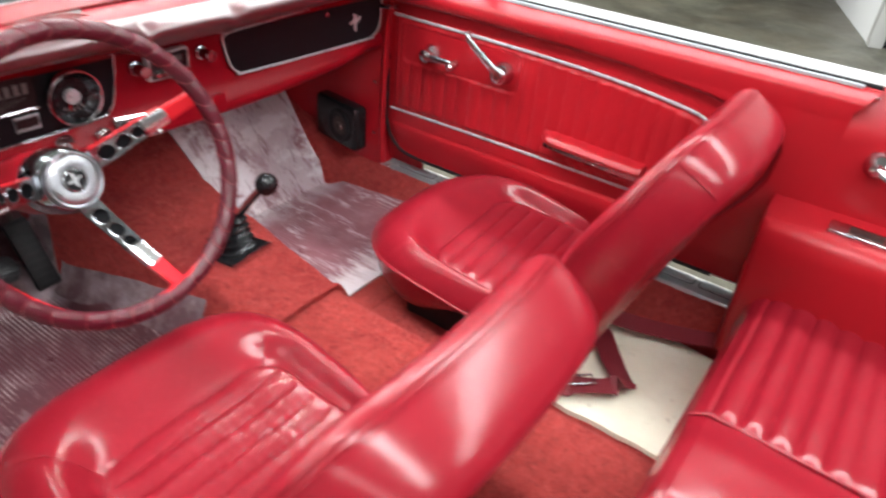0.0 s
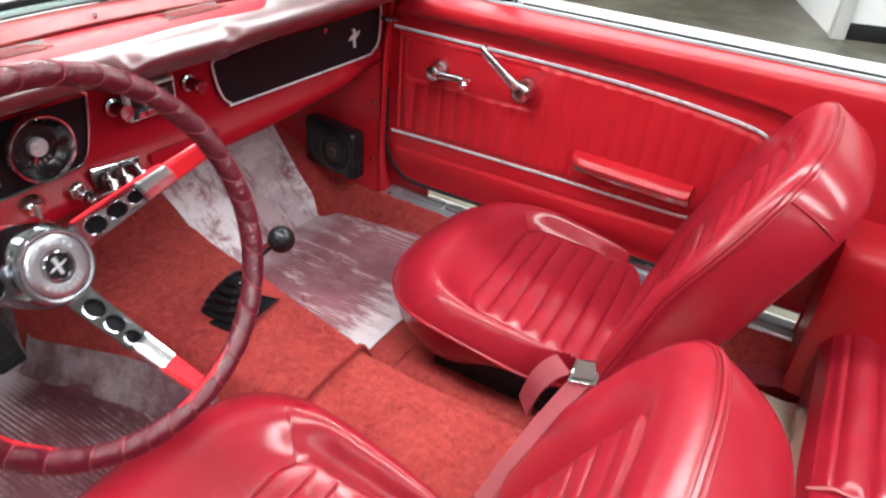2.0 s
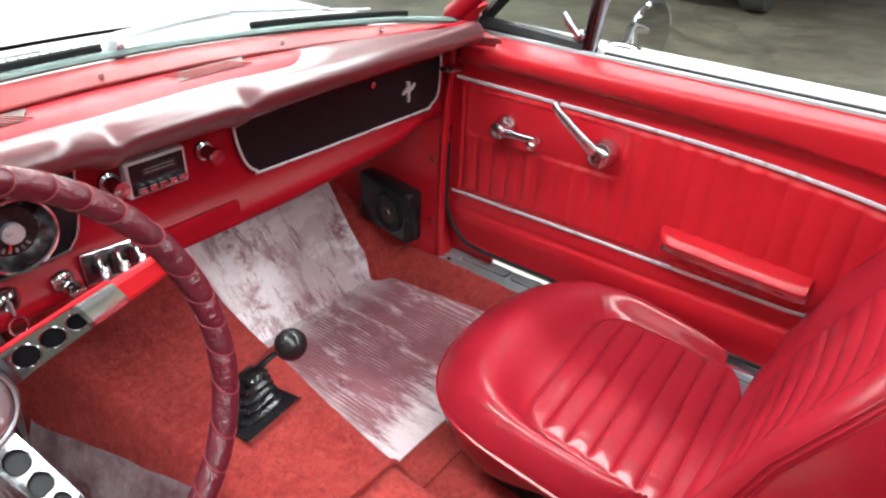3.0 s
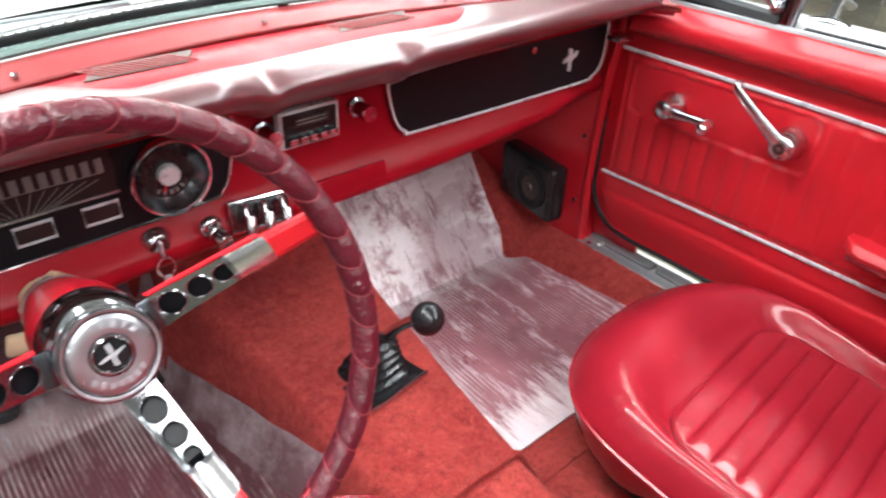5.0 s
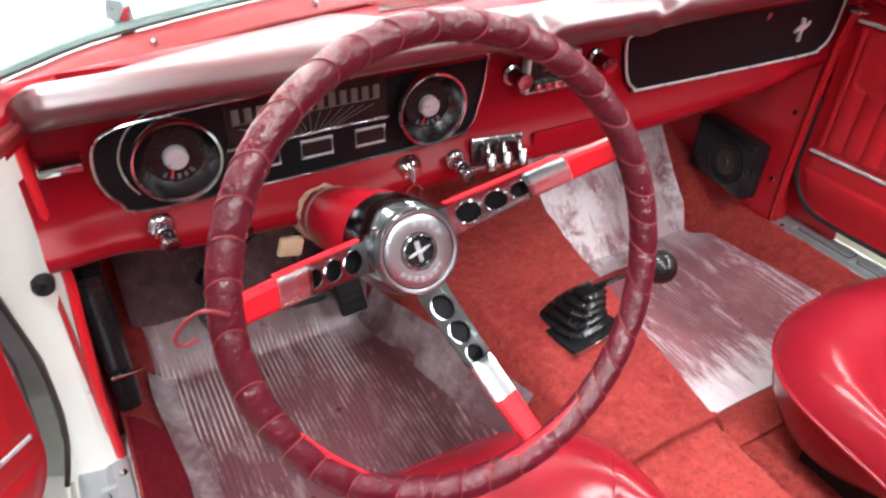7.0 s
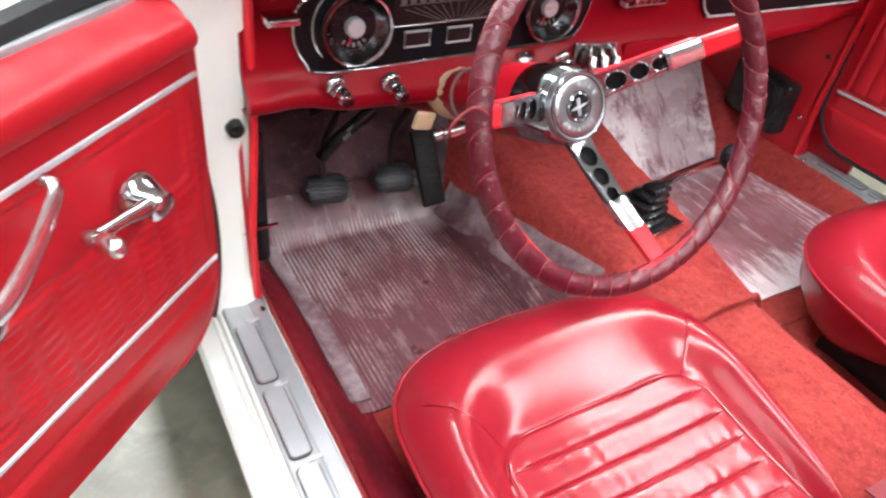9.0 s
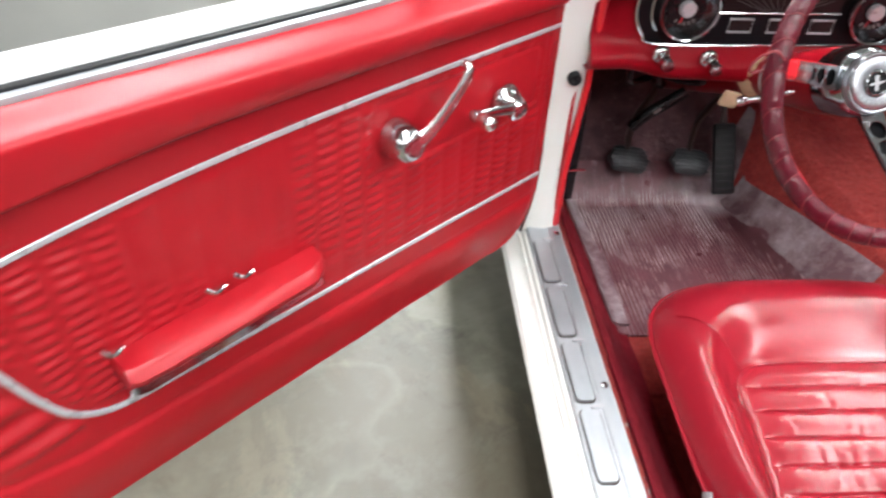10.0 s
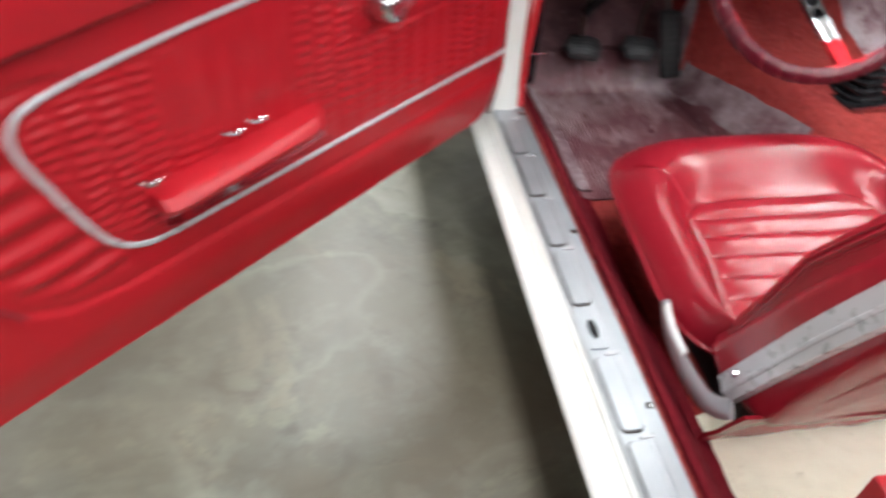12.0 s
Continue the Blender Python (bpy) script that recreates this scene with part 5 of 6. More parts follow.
    lever = [(-0.36, 0.42, 0.765), (-0.40, 0.425, 0.747), (-0.445, 0.45, 0.724)]
    lv = part("turn_signal", tube(lever, [0.003, 0.0035, 0.005], 10), CHROME, c, "chrome turn signal lever")
    part("lever_knob", lathe([(0.004, 0), (0.008, 0.004), (0.008, 0.014), (0.001, 0.016)], axis_to((-0.442, 0.449, 0.725), (-0.8, 0.45, -0.4)), 14), CHROME, lv)


def pedals():
    for nm, x, y, z, lab in (("clutch_pedal", -0.457, 0.822, 0.404, "worn grey-black rubber clutch pedal on a bent arm"), ("brake_pedal", -0.320, 0.815, 0.402, "worn grey-black rubber brake pedal on a bent arm")):
        p = thing(nm, lab, "pedal", (x, y, z), "foot pedals")
        part("arm", tube(smooth_path([(x + 0.03, y + 0.06, 0.70), (x + 0.015, y - 0.03, 0.60), (x - 0.006, y + 0.0, 0.50), (x, y + 0.012, z)], 6), 0.009, 8, flat=((1, 0, 0), 0.6)), DARK, p)
        m = Matrix.Translation((x, y, z)) @ pose(0, 0, 0, -42, 8, 0)
        rows = []
        for i in range(9):
            a = -1 + 0.25 * i
            k = (1 - abs(a) ** 6) ** 0.5 * 0.9 + 0.1
            rows.append([m @ Vector((0.045 * a, -0.013 - 0.006 * (1 - a * a) + 0.02 * (1 - math.cos(q)) / 2, 0.029 * k * math.sin(q))) for q in [2 * math.pi * j / 20 for j in range(20)]])
        rb = part("pad", loft(rows), PEDAL, p, "rounded grey-worn rubber pad", smooth=50)
        for i in range(6):
            zz = -0.019 + 0.0076 * i
            part("rib", tube([m @ Vector((0.040 * a, -0.0145 - 0.006 * (1 - a * a) + 0.006 * (zz / 0.029) ** 2, zz)) for a in (-1, -0.6, -0.2, 0.2, 0.6, 1)], 0.0018, 6), PEDAL, rb)
    g = thing("accelerator_pedal", "long flat black rubber accelerator pedal", "pedal", (-0.243, 0.80, 0.36), "foot pedals")
    m = Matrix.Translation((-0.243, 0.815, 0.412)) @ pose(0, 0, 0, -30, 0, 4)
    part("pad", box(-0.026, 0.026, -0.007, 0.007, -0.078, 0.078, 0.006, m=m), RUBBER, g)
    for i in range(9):
        part("rib", box(-0.022, 0.022, -0.0086, -0.0065, -0.066 + 0.0165 * i - 0.002, -0.066 + 0.0165 * i + 0.002, 0.0008, m=m), RUBBER, g)
    part("arm", tube([(-0.24, 0.87, 0.46), (-0.24, 0.93, 0.62)], 0.006, 8), DARK, g)
    v = thing("clutch_rod", "dark rubber-covered rod with a pale mark under the dashboard", "rod", (-0.49, 0.76, 0.55))
    part("sleeve", tube(smooth_path([(-0.487, 0.765, 0.515), (-0.468, 0.755, 0.545), (-0.438, 0.75, 0.572), (-0.40, 0.75, 0.60)], 5), 0.012, 12), BLACK, v)
    part("bent_wire", tube(smooth_path([(-0.483, 0.77, 0.52), (-0.478, 0.80, 0.48), (-0.468, 0.815, 0.44)], 5), 0.004, 8), DARK, v)
    part("mark", box(-0.008, 0.008, -0.0008, 0.0008, -0.003, 0.003, m=Matrix.Translation((-0.452, 0.739, 0.563)) @ pose(0, 0, 0, -20, -42, 0)), INK, v, "pale printed mark")
    u = thing("wiring_bundle", "dark cables and rods under the dashboard", "cables", (-0.48, 0.7, 0.62))
    for i, (x0, x1) in enumerate(((-0.50, -0.45), (-0.42, -0.47), (-0.55, -0.43))):
        part("cable", tube(smooth_path([(x0, 0.66, 0.70), (x0 + 0.02, 0.70, 0.64), (x1, 0.76, 0.62 + 0.02 * i), (x1, 0.9, 0.66)], 6), 0.006, 8), BLACK, u)


def gear_lever():
    g = thing("gear_lever", "floor gear lever with black ball knob and rubber boot", "gear lever", (0.02, 0.49, 0.45))
    z0 = 0.452
    m = pose(0.008, 0.48, z0, -4, 0, 7) @ Matrix.Diagonal((1.08, 1.08, 1, 1))
    part("plate", box(-0.052, 0.050, -0.054, 0.054, 0, 0.008, 0.003, m=m), BLACK, g, "black boot plate with chrome edge")
    part("plate_trim", box(-0.053, 0.051, -0.0585, -0.0545, 0.0, 0.0095, 0.001, m=m), CHROME, g)
    prof = [(0.050, 0.008), (0.052, 0.014), (0.038, 0.020), (0.045, 0.026), (0.045, 0.030), (0.030, 0.036), (0.038, 0.042), (0.038, 0.046), (0.025, 0.052), (0.032, 0.058), (0.031, 0.062), (0.019, 0.068), (0.024, 0.075), (0.022, 0.08), (0.012, 0.086), (0.001, 0.087)]
    rows = []
    for r, h in prof:
        r, h = r * 0.82, h * 1.0
        ring = []
        for j in range(28):
            a = 2 * math.pi * j / 28
            c, s = math.cos(a), math.sin(a)
            q = (abs(c) ** 4 + abs(s) ** 4) ** -0.25
            ring.append(m @ Vector((r * c * q, r * s * q - 0.06 * (h / 0.087) ** 2 * 0.5, h)))
        rows.append(ring)
    part("boot", loft(rows), BLACK, g, "pleated black rubber boot")
    part("lever", tube(smooth_path([(0.022, 0.465, 0.53), (0.02, 0.43, 0.575), (0.008, 0.375, 0.632), (-0.010, 0.336, 0.664)], 6), 0.0085, 10), CHROME, g)
    part("knob", lathe([(0.0212 * math.sin(t) + 1e-5, -0.0212 * math.cos(t)) for t in [math.pi * i / 16 for i in range(17)]], axis_to((-0.012, 0.332, 0.669), (-0.5, -0.7, 0.7)), 28), BLACK, g, "glossy black ball knob")


# ---- seats ----
def cushion_outline(k, n, a, b=0.225, yc=0.105):
    """n: how square the corners are; a: half the width."""
    c, s = math.cos(k), math.sin(k)
    e = 2 / n
    return bend_outline(a * math.copysign(abs(c) ** e, c), b * math.copysign(abs(s) ** e, s), yc)


def bend_outline(x, y, yc, a=0.255, b=0.225):
    """The cushion narrows rearward and its front edge bows forward."""
    if y > 0:
        y += 0.022 * (1 - (x / a) ** 2) * (y / b)
    return x * (1 - 0.05 * step(0.1, -0.22, y)), y + yc


def rounded_box_dist(x, y, hx, hy, r):
    qx, qy = abs(x) - hx + r, abs(y) - hy + r
    return math.hypot(max(qx, 0), max(qy, 0)) - r + min(max(qx, qy), 0)


def cushion_height(x, y, inside, worn=0.0006, wide=0.165):
    """Height of the cushion's top at x, y; inside is the distance in from its edge."""
    sd = rounded_box_dist(x * (1 - 0.12 * step(0.1, -0.2, y)), y + 0.02, wide, 0.180, 0.055)
    drop = 0.055 * step(0.22, -0.14, y)
    if sd > 0:
        t = inside / (inside + sd + 1e-6)
        # a soft roll: up from the piping, over the crown, down to the pleated centre
        crown = 0.46
        if t < crown:
            z = 0.438 + 0.053 * math.sin(math.pi / 2 * t / crown) ** 0.75
        else:
            z = 0.455 + 0.036 * (0.5 + 0.5 * math.cos(math.pi * (t - crown) / (1 - crown)))
        z -= drop * (1 - t * 0.4)
        # mitre seams from the pleated centre to the front corners
        q = (abs(x) - 0.155) * 0.77 - (y - 0.155) * 0.64
        if y > 0.15:
            z -= 0.0008 * math.exp(-(q / 0.005) ** 2) * step(0.0, 0.2, t)
        z -= 0.003 * math.exp(-(sd / 0.004) ** 2)
        return z + 0.002 * nz(x, y, 0, 10)
    edge = step(0.0, -0.03, sd)
    puff = abs(math.sin(math.pi * (0.158 - y) / 0.0385)) ** 0.34
    z = 0.457 - 0.6 * drop - 0.0055 * edge + 0.0075 * puff * step(0.0, -0.030, sd) - 0.003 * math.exp(-(sd / 0.004) ** 2)
    # creases gathered along the grooves
    fold = nz(x * 3.0, y * 0.8, 4, 30) + 0.5 * nz(x * 2.0, y, 9, 60)
    return z + worn * fold * edge * (1.3 - puff) + 0.0025 * nz(x, y, 6, 9)


def bucket_seat(cx, out, label, hw=0.255, nq=4.2, dy=0.0, skew=0.0, recline=22.0, back_y=-0.124, back_h=0.259, back_x=0.0, lift=0.0):
    """out: +1 where the outboard side is to the right; hw: half the cushion's width; nq: how square it is; dy: how far forward it sits; skew: how far it is turned."""
    def spot(x, y, z):
        return (cx + x - skew * (y - 0.1), y + dy + skew * x, z + lift * step(0.36, 0.44, z))

    s = thing("bucket_seat", label, "car seat", (cx, 0.05, 0.28), "front bucket seats")
    N = 120
    ks = [2 * math.pi * i / N for i in range(N)]
    rings = []
    low, tuck, wide = (0.022, 0.5, 0.177) if out > 0 else (0.0, 0.0, 0.165)
    for sh, z in ((0.70, 0.348 - low), (0.79, 0.354 - low), (0.885, 0.372 - low * 0.7), (0.955, 0.400 - low * 0.4), (1.0, 0.435)):
        ring = []
        for k in ks:
            x, y = cushion_outline(k, nq, hw)
            ring.append(spot(x * sh, 0.105 + (y - 0.105) * sh, z + tuck * (0.435 - z) * step(0.22, 0.0, y) - max(0.0, z - 0.34) * 0.55 * step(0.22, -0.14, y)))
        rings.append(ring)
    bm = bmesh.new()
    vs = add_grid(bm, rings, wrap_u=True)
    bm.faces.new(vs[0][::-1])
    cu = part("cushion", bm, VINYL, s, "glossy red vinyl seat cushion")

    def top(u, v):
        a, b = -1 + 2 * u, -1 + 2 * v
        r = max(abs(a), abs(b))
        n = (abs(a) ** nq + abs(b) ** nq) ** (1 / nq)
        k = r / n if n > 1e-9 else 0
        x, y = bend_outline(hw * a * k, 0.225 * b * k, 0.105)
        return spot(x, y, cushion_height(x, y, (1 - r) * 0.24, 0.0006 if out > 0 else 0.0010, wide))
    part("cushion_top", sheet(top, 150, 300, (0, 0, -0.006)), VINYL, cu, "pleated glossy red vinyl seat top")
    def edge_in(x, y):
        r = (abs(x / hw) ** nq + abs((y - 0.105) / 0.232) ** nq) ** (1 / nq)
        return max(0.0, (1 - r) * 0.24)
    seam = []
    for k in range(72):
        c, q = math.cos(2 * math.pi * k / 72), math.sin(2 * math.pi * k / 72)
        d = 0.05
        for _ in range(30):
            x, y = d * c, -0.02 + d * q
            d -= 0.8 * rounded_box_dist(x * (1 - 0.12 * step(0.1, -0.2, y)), y + 0.02, wide, 0.180, 0.055)
        seam.append(spot(x, y, cushion_height(x, y, edge_in(x, y), wide=wide) + 0.0012))
    part("seam", tube(seam, 0.0017, 6, True), VINYL, cu)
    for q in ((-1, 1) if out < 0 else ()):
        line = []
        for i in range(14):
            x, y = 0.148 + 0.0065 * i * 0.64 / 0.77 * 1.0, 0.150 + 0.0065 * i * 1.0
            line.append(spot(q * x, y, cushion_height(x, y, edge_in(x, y)) + 0.0008))
        part("mitre_seam", tube(line, 0.0011, 6), VINYL, cu)
    pip = []
    for k in ks:
        x, y = cushion_outline(k, nq, hw)
        pip.append(spot(x * 1.004, y, 0.438 - 0.055 * step(0.22, -0.14, y)))
    part("piping", tube(pip, 0.0035, 6, True), VINYL, cu)
    # frame coloured black to stand in for the shadow under the cushion
    part("base", box(cx - 0.17, cx + 0.17, -0.14, 0.20, 0.28, 0.35, 0.01), RUBBER, s, "seat frame on the floor, black for the shadow under the seat")

    # backrest: plane leaning back; local x across, h up the back, d forward
    lean = radians(recline)
    B = Vector((cx + back_x, back_y, 0.42))
    uph = Vector((0, -math.sin(lean), math.cos(lean)))
    fwd = Vector((0, math.cos(lean), math.sin(lean)))

    def bo(k, grow=0.0):
        c, q = math.cos(k), math.sin(k)
        e = 2 / 4.2 if q > 0 else 2 / 14
        x = 0.245 * math.copysign(abs(c) ** e, c)
        h = back_h * math.copysign(abs(q) ** e, q) + back_h
        x *= 1.03 - 0.10 * step(0.2, 0.54, h)
        return x * (1 - grow), back_h + (h - back_h) * (1 - grow)

    def bi(k):
        c, q = math.cos(k), math.sin(k)
        e = 2 / 8
        x = 0.155 * math.copysign(abs(c) ** e, c)
        h = 0.19 * math.copysign(abs(q) ** e, q) + 0.225
        return x * (1.04 - 0.1 * step(0.1, 0.42, h)), h

    def at(x, h, dd):
        wrap = 0.032 * (abs(x) / 0.25) ** 2.2 * step(0.0, 0.2, h)
        front = clampf((dd + 0.10) / 0.10)
        return B + Vector((x, 0, 0)) + uph * h + fwd * (dd + wrap * (1 - 0.3 * step(0.2, 0.45, h)) - 0.004 * step(0.3, 0.5, h) - 0.010 * front * step(0.08, 0.45, h))
    rings = []
    for g, dd in ((0.24, -0.112), (0.15, -0.112), (0.105, -0.109), (0.075, -0.101), (0.048, -0.088), (0.024, -0.068), (0.008, -0.042), (0.0, -0.022), (0.001, -0.013), (0.010, -0.003), (0.03, 0.005)):
        rings.append([at(*bo(k, g), dd) for k in ks])
    for t, dd in ((0.12, 0.012), (0.3, 0.016), (0.55, 0.014), (0.75, 0.010), (0.9, 0.004), (1.0, -0.002), (1.02, -0.02)):
        ring = []
        for k in ks:
            x0, h0 = bo(k, 0.03)
            x1, h1 = bi(k)
            ring.append(at(x0 + (x1 - x0) * t, h0 + (h1 - h0) * t, dd))
        rings.append(ring)
    bm = bmesh.new()
    vs = add_grid(bm, rings, wrap_u=True)
    bm.faces.new(vs[0][::-1])
    bk = part("backrest", bm, VINYL, s, "smooth red vinyl seat back")

    def bins(u, v):
        a = -1 + 2 * u
        h = 0.04 + 0.372 * v
        x = a * 0.16 * (1.04 - 0.1 * step(0.1, 0.42, h))
        puff = abs(math.sin(math.pi * (h - 0.04) / 0.0413)) ** 0.5
        edge = step(1.0, 0.86, abs(a)) * step(0, 0.04, v) * step(1, 0.97, v)
        return at(x, h, -0.003 + 0.008 * puff * edge)
    part("centre_panel", sheet(bins, 48, 120, tuple(fwd * -0.01)), VINYL, bk, "pleated red vinyl back panel")
    part("piping", tube([at(*bo(k, 0.002), -0.013) for k in ks], 0.003, 6, True), VINYL, bk)
    for gd, dd in ((0.0015, -0.020), (0.001, -0.006)):
        part("stitch_line", tube([at(*bo(k, gd), dd) for k in ks if bo(k)[1] > 0.05], 0.0012, 5), VINYL, bk)
    # seams across the gusset where its sides meet the top
    for q in ((-1, 1) if out > 0 else ()):
        line = []
        for g, dd in ((0.0, -0.018), (0.007, -0.042), (0.023, -0.068), (0.047, -0.088), (0.074, -0.101)):
            x, h = bo(math.pi / 2 - q * 0.86, g)
            line.append(at(x * 1.002, h + 0.001, dd))
        part("gusset_seam", tube(smooth_path(line, 5), 0.0014, 6), VINYL, bk)
    # metal strip up the outboard side, with its hinge cover
    xs = out * 0.2525

    def side(h, dd, o):
        return B + Vector((xs + out * o - out * 0.03 * step(0.2, 0.5, h), 0, 0)) + uph * h + fwd * dd
    rows = []
    for i in range(15):
        hh = 0.03 + 0.36 * i / 14
        rows.append([side(hh, -0.074, -0.010), side(hh, -0.073, 0.006), side(hh, -0.062, 0.0072), side(hh, -0.061, 0.0084), side(hh, -0.057, 0.0084), side(hh, -0.056, 0.0072), side(hh, -0.038, 0.007), side(hh, -0.036, 0.0)])
    part("side_panel", sheet(lambda u, v: side(0.03 + 0.37 * v, -0.071 + (0.085 - 0.02 * v) * u, 0.004 - 0.012 * step(0.8, 1.0, u)), 14, 24, (-out * 0.005, 0, 0)), VINYL, bk, "flat red side of the seat back")
    st = part("trim_strip", loft(rows), STEEL, s, "polished metal strip up the side of the back")
    part("strip_screw", lathe([(0.006, 0), (0.005, 0.003), (0.001, 0.004)], axis_to(side(0.07, -0.047, 0.007), (out, 0, 0)), 12), CHROME, st)
    path = smooth_path([(cx + xs + out * 0.004, -0.012, 0.428), (cx + xs + out * 0.008, -0.05, 0.408), (cx + xs + out * 0.008, -0.11, 0.398), (cx + xs + out * 0.006, -0.17, 0.408), (cx + xs, -0.205, 0.438)], 6)
    hg = part("hinge", tube(path, [0.012 + 0.006 * math.sin(3.1 * i / (len(path) - 1)) for i in range(len(path))], 12, flat=((1, 0, 0), 0.35)), ALU, s, "curved chrome hinge cover")
    part("hinge_insert", tube(smooth_path([(cx + xs + out * 0.009, -0.025, 0.432), (cx + xs + out * 0.012, -0.06, 0.422), (cx + xs + out * 0.010, -0.10, 0.416)], 5), 0.010, 10, flat=((1, 0, 0), 0.4)), WHITE, hg, "white plastic hinge insert")
    part("skirt", sheet(lambda u, v: (cx - 0.235 + 0.47 * u, -0.215 + 0.05 * v + 0.006 * nz(u * 9, v * 3, 1), 0.43 - 0.125 * v), 40, 10, (0, 0.006, 0)), VINYL, s, "wrinkled red vinyl skirt")
    return s


def rear_seat():
    s = thing("rear_seat", "red vinyl rear bench cushion with pleats running across", "car seat", (0, -0.7, 0.3))
    # base cushion with rolled front edge
    def f(u, v):
        x = -0.60 + 1.2 * u
        prof = [(-0.462, 0.30), (-0.450, 0.40), (-0.452, 0.47), (-0.466, 0.496), (-0.49, 0.508), (-0.55, 0.512), (-0.7, 0.500), (-0.98, 0.46)]
        k = v * (len(prof) - 1)
        i = min(int(k), len(prof) - 2)
        t = k - i
        y = prof[i][0] * (1 - t) + prof[i + 1][0] * t
        z = prof[i][1] * (1 - t) + prof[i + 1][1] * t
        z -= 0.03 * step(0.56, 0.6, abs(x))
        y -= 0.03 * step(0.54, 0.6, abs(x))
        z += 0.012 * step(0.13, 0.05, abs(x)) * step(0.3, 0.5, v)
        if v > 0.45:
            inner = step(0.135, 0.15, abs(x)) * step(0.565, 0.54, abs(x))
            z += 0.010 * (abs(math.sin(math.pi * (y + 0.492) / 0.043)) ** 0.55 - 0.4) * inner * step(0.45, 0.55, v) + 0.003 * nz(x, y, 3, 12)
        return (x, y, z)
    part("cushion", sheet(f, 110, 170, (0, -0.012, -0.01)), VINYL, s, "pleated red vinyl cushion")
    for sx in (-1, 1):
        part("welt", tube([(sx * 0.134, -0.462, 0.495), (sx * 0.134, -0.49, 0.513), (sx * 0.134, -0.7, 0.505), (sx * 0.134, -0.97, 0.465)], 0.004, 6), VINYL, s)
    part("base", box(-0.58, 0.58, -0.98, -0.475, 0.25, 0.44, 0.01), DARK, s)


# ---- belts ----
def strap(pts, width, side, n=10, th=0.0016):
    path = smooth_path(pts, n)
    bm = bmesh.new()
    rows = []
    side = Vector(side)
    for i, p in enumerate(path):
        t = (path[min(i + 1, len(path) - 1)] - path[max(i - 1, 0)]).normalized()
        w = (side - t * side.dot(t)).normalized()
        up = w.cross(t)
        h = width / 2
        rows.append([p + w * h + up * th, p - w * h + up * th, p - w * h - up * th, p + w * h - up * th])
    return loft(rows, bm=bm)


def belts():
    b = thing("seat_belt", "faded red lap belt with chrome buckle draped beside the seat", "seat belt", (0.05, -0.1, 0.42), "lap belts")
    part("webbing", strap([(-0.085, -0.085, 0.430), (0.0, -0.095, 0.450), (0.09, -0.108, 0.468), (0.165, -0.122, 0.480)], 0.036, (0.1, 1, -0.3)), WEB_PALE, b)
    part("webbing", strap([(0.19, -0.085, 0.482), (0.172, -0.07, 0.475), (0.150, -0.055, 0.452), (0.140, -0.045, 0.405)], 0.05, (0.75, 0.6, 0)), WEB_PALE, b)
    m = Matrix.Translation((0.182, -0.125, 0.488)) @ pose(0, 0, 0, -12, -10, 8)
    bu = part("buckle", box(-0.026, 0.026, -0.024, 0.024, -0.007, 0.007, 0.004, m=m), CHROME, b, "dark chrome buckle")
    part("buckle_face", box(-0.019, 0.019, -0.018, 0.018, 0.0072, 0.0095, 0.001, m=m), DARK, bu)
    r = thing("seat_belt", "maroon lap belt lying folded on the rear floor padding", "seat belt", (0.3, -0.27, 0.31), "lap belts")
    part("webbing", strap([(0.46, -0.19, 0.325), (0.44, -0.215, 0.316), (0.385, -0.262, 0.312), (0.325, -0.318, 0.314)], 0.045, (0.5, 0.7, 0)), WEB, r)
    part("webbing", strap([(0.335, -0.318, 0.322), (0.30, -0.295, 0.324), (0.265, -0.245, 0.322), (0.227, -0.21, 0.325), (0.175, -0.20, 0.35)], 0.045, (0.8, -0.6, 0)), WEB, r)
    part("webbing", strap([(0.50, -0.205, 0.335), (0.53, -0.28, 0.326), (0.552, -0.36, 0.33), (0.565, -0.42, 0.34)], 0.05, (1, 0.2, 0.1)), WEB, r)
    m = pose(0.262, -0.243, 0.33, 0, 0, 45)
    part("clasp", tube([m @ Vector(q) for q in ((-0.006, -0.03, 0), (0.02, -0.03, 0), (0.02, 0.03, 0), (-0.006, 0.03, 0))], 0.003, 8, True), CHROME, r, "chrome wire clasp")


def speakers():
    s = thing("kick_speaker", "black box speaker mounted on the red kick panel", "speaker", (0.64, 0.735, 0.48))
    m = Matrix.Translation((0.632, 0.735, 0.485)) @ pose(0, 0, 0, 0, 0, -9)
    part("housing", box(-0.034, 0.016, -0.095, 0.085, -0.064, 0.066, 0.014, m=m, seg=3), BLACK, s)
    part("cone_ring", lathe([(0.045, 0), (0.048, 0.004), (0.042, 0.007), (0.03, 0.002)], m @ axis_to((-0.034, -0.03, 0.0), (-1, 0, 0)), 32), RUBBER, s)
    part("cone", lathe([(0.032, 0.001), (0.012, 0.003), (0.010, 0.008), (0.001, 0.009)], m @ axis_to((-0.0345, -0.03, 0.0), (-1, 0, 0)), 28), DARK, s)
    v = thing("kick_vent", "black vent box with a steel clip on the kick panel", "vent", (-0.635, 0.74, 0.47))
    part("housing", box(-0.645, -0.612, 0.665, 0.80, 0.40, 0.64, 0.008), BLACK, v)
    part("clip", tube([(-0.60, 0.662, 0.475), (-0.64, 0.660, 0.475)], 0.003, 8), CHROME, v)


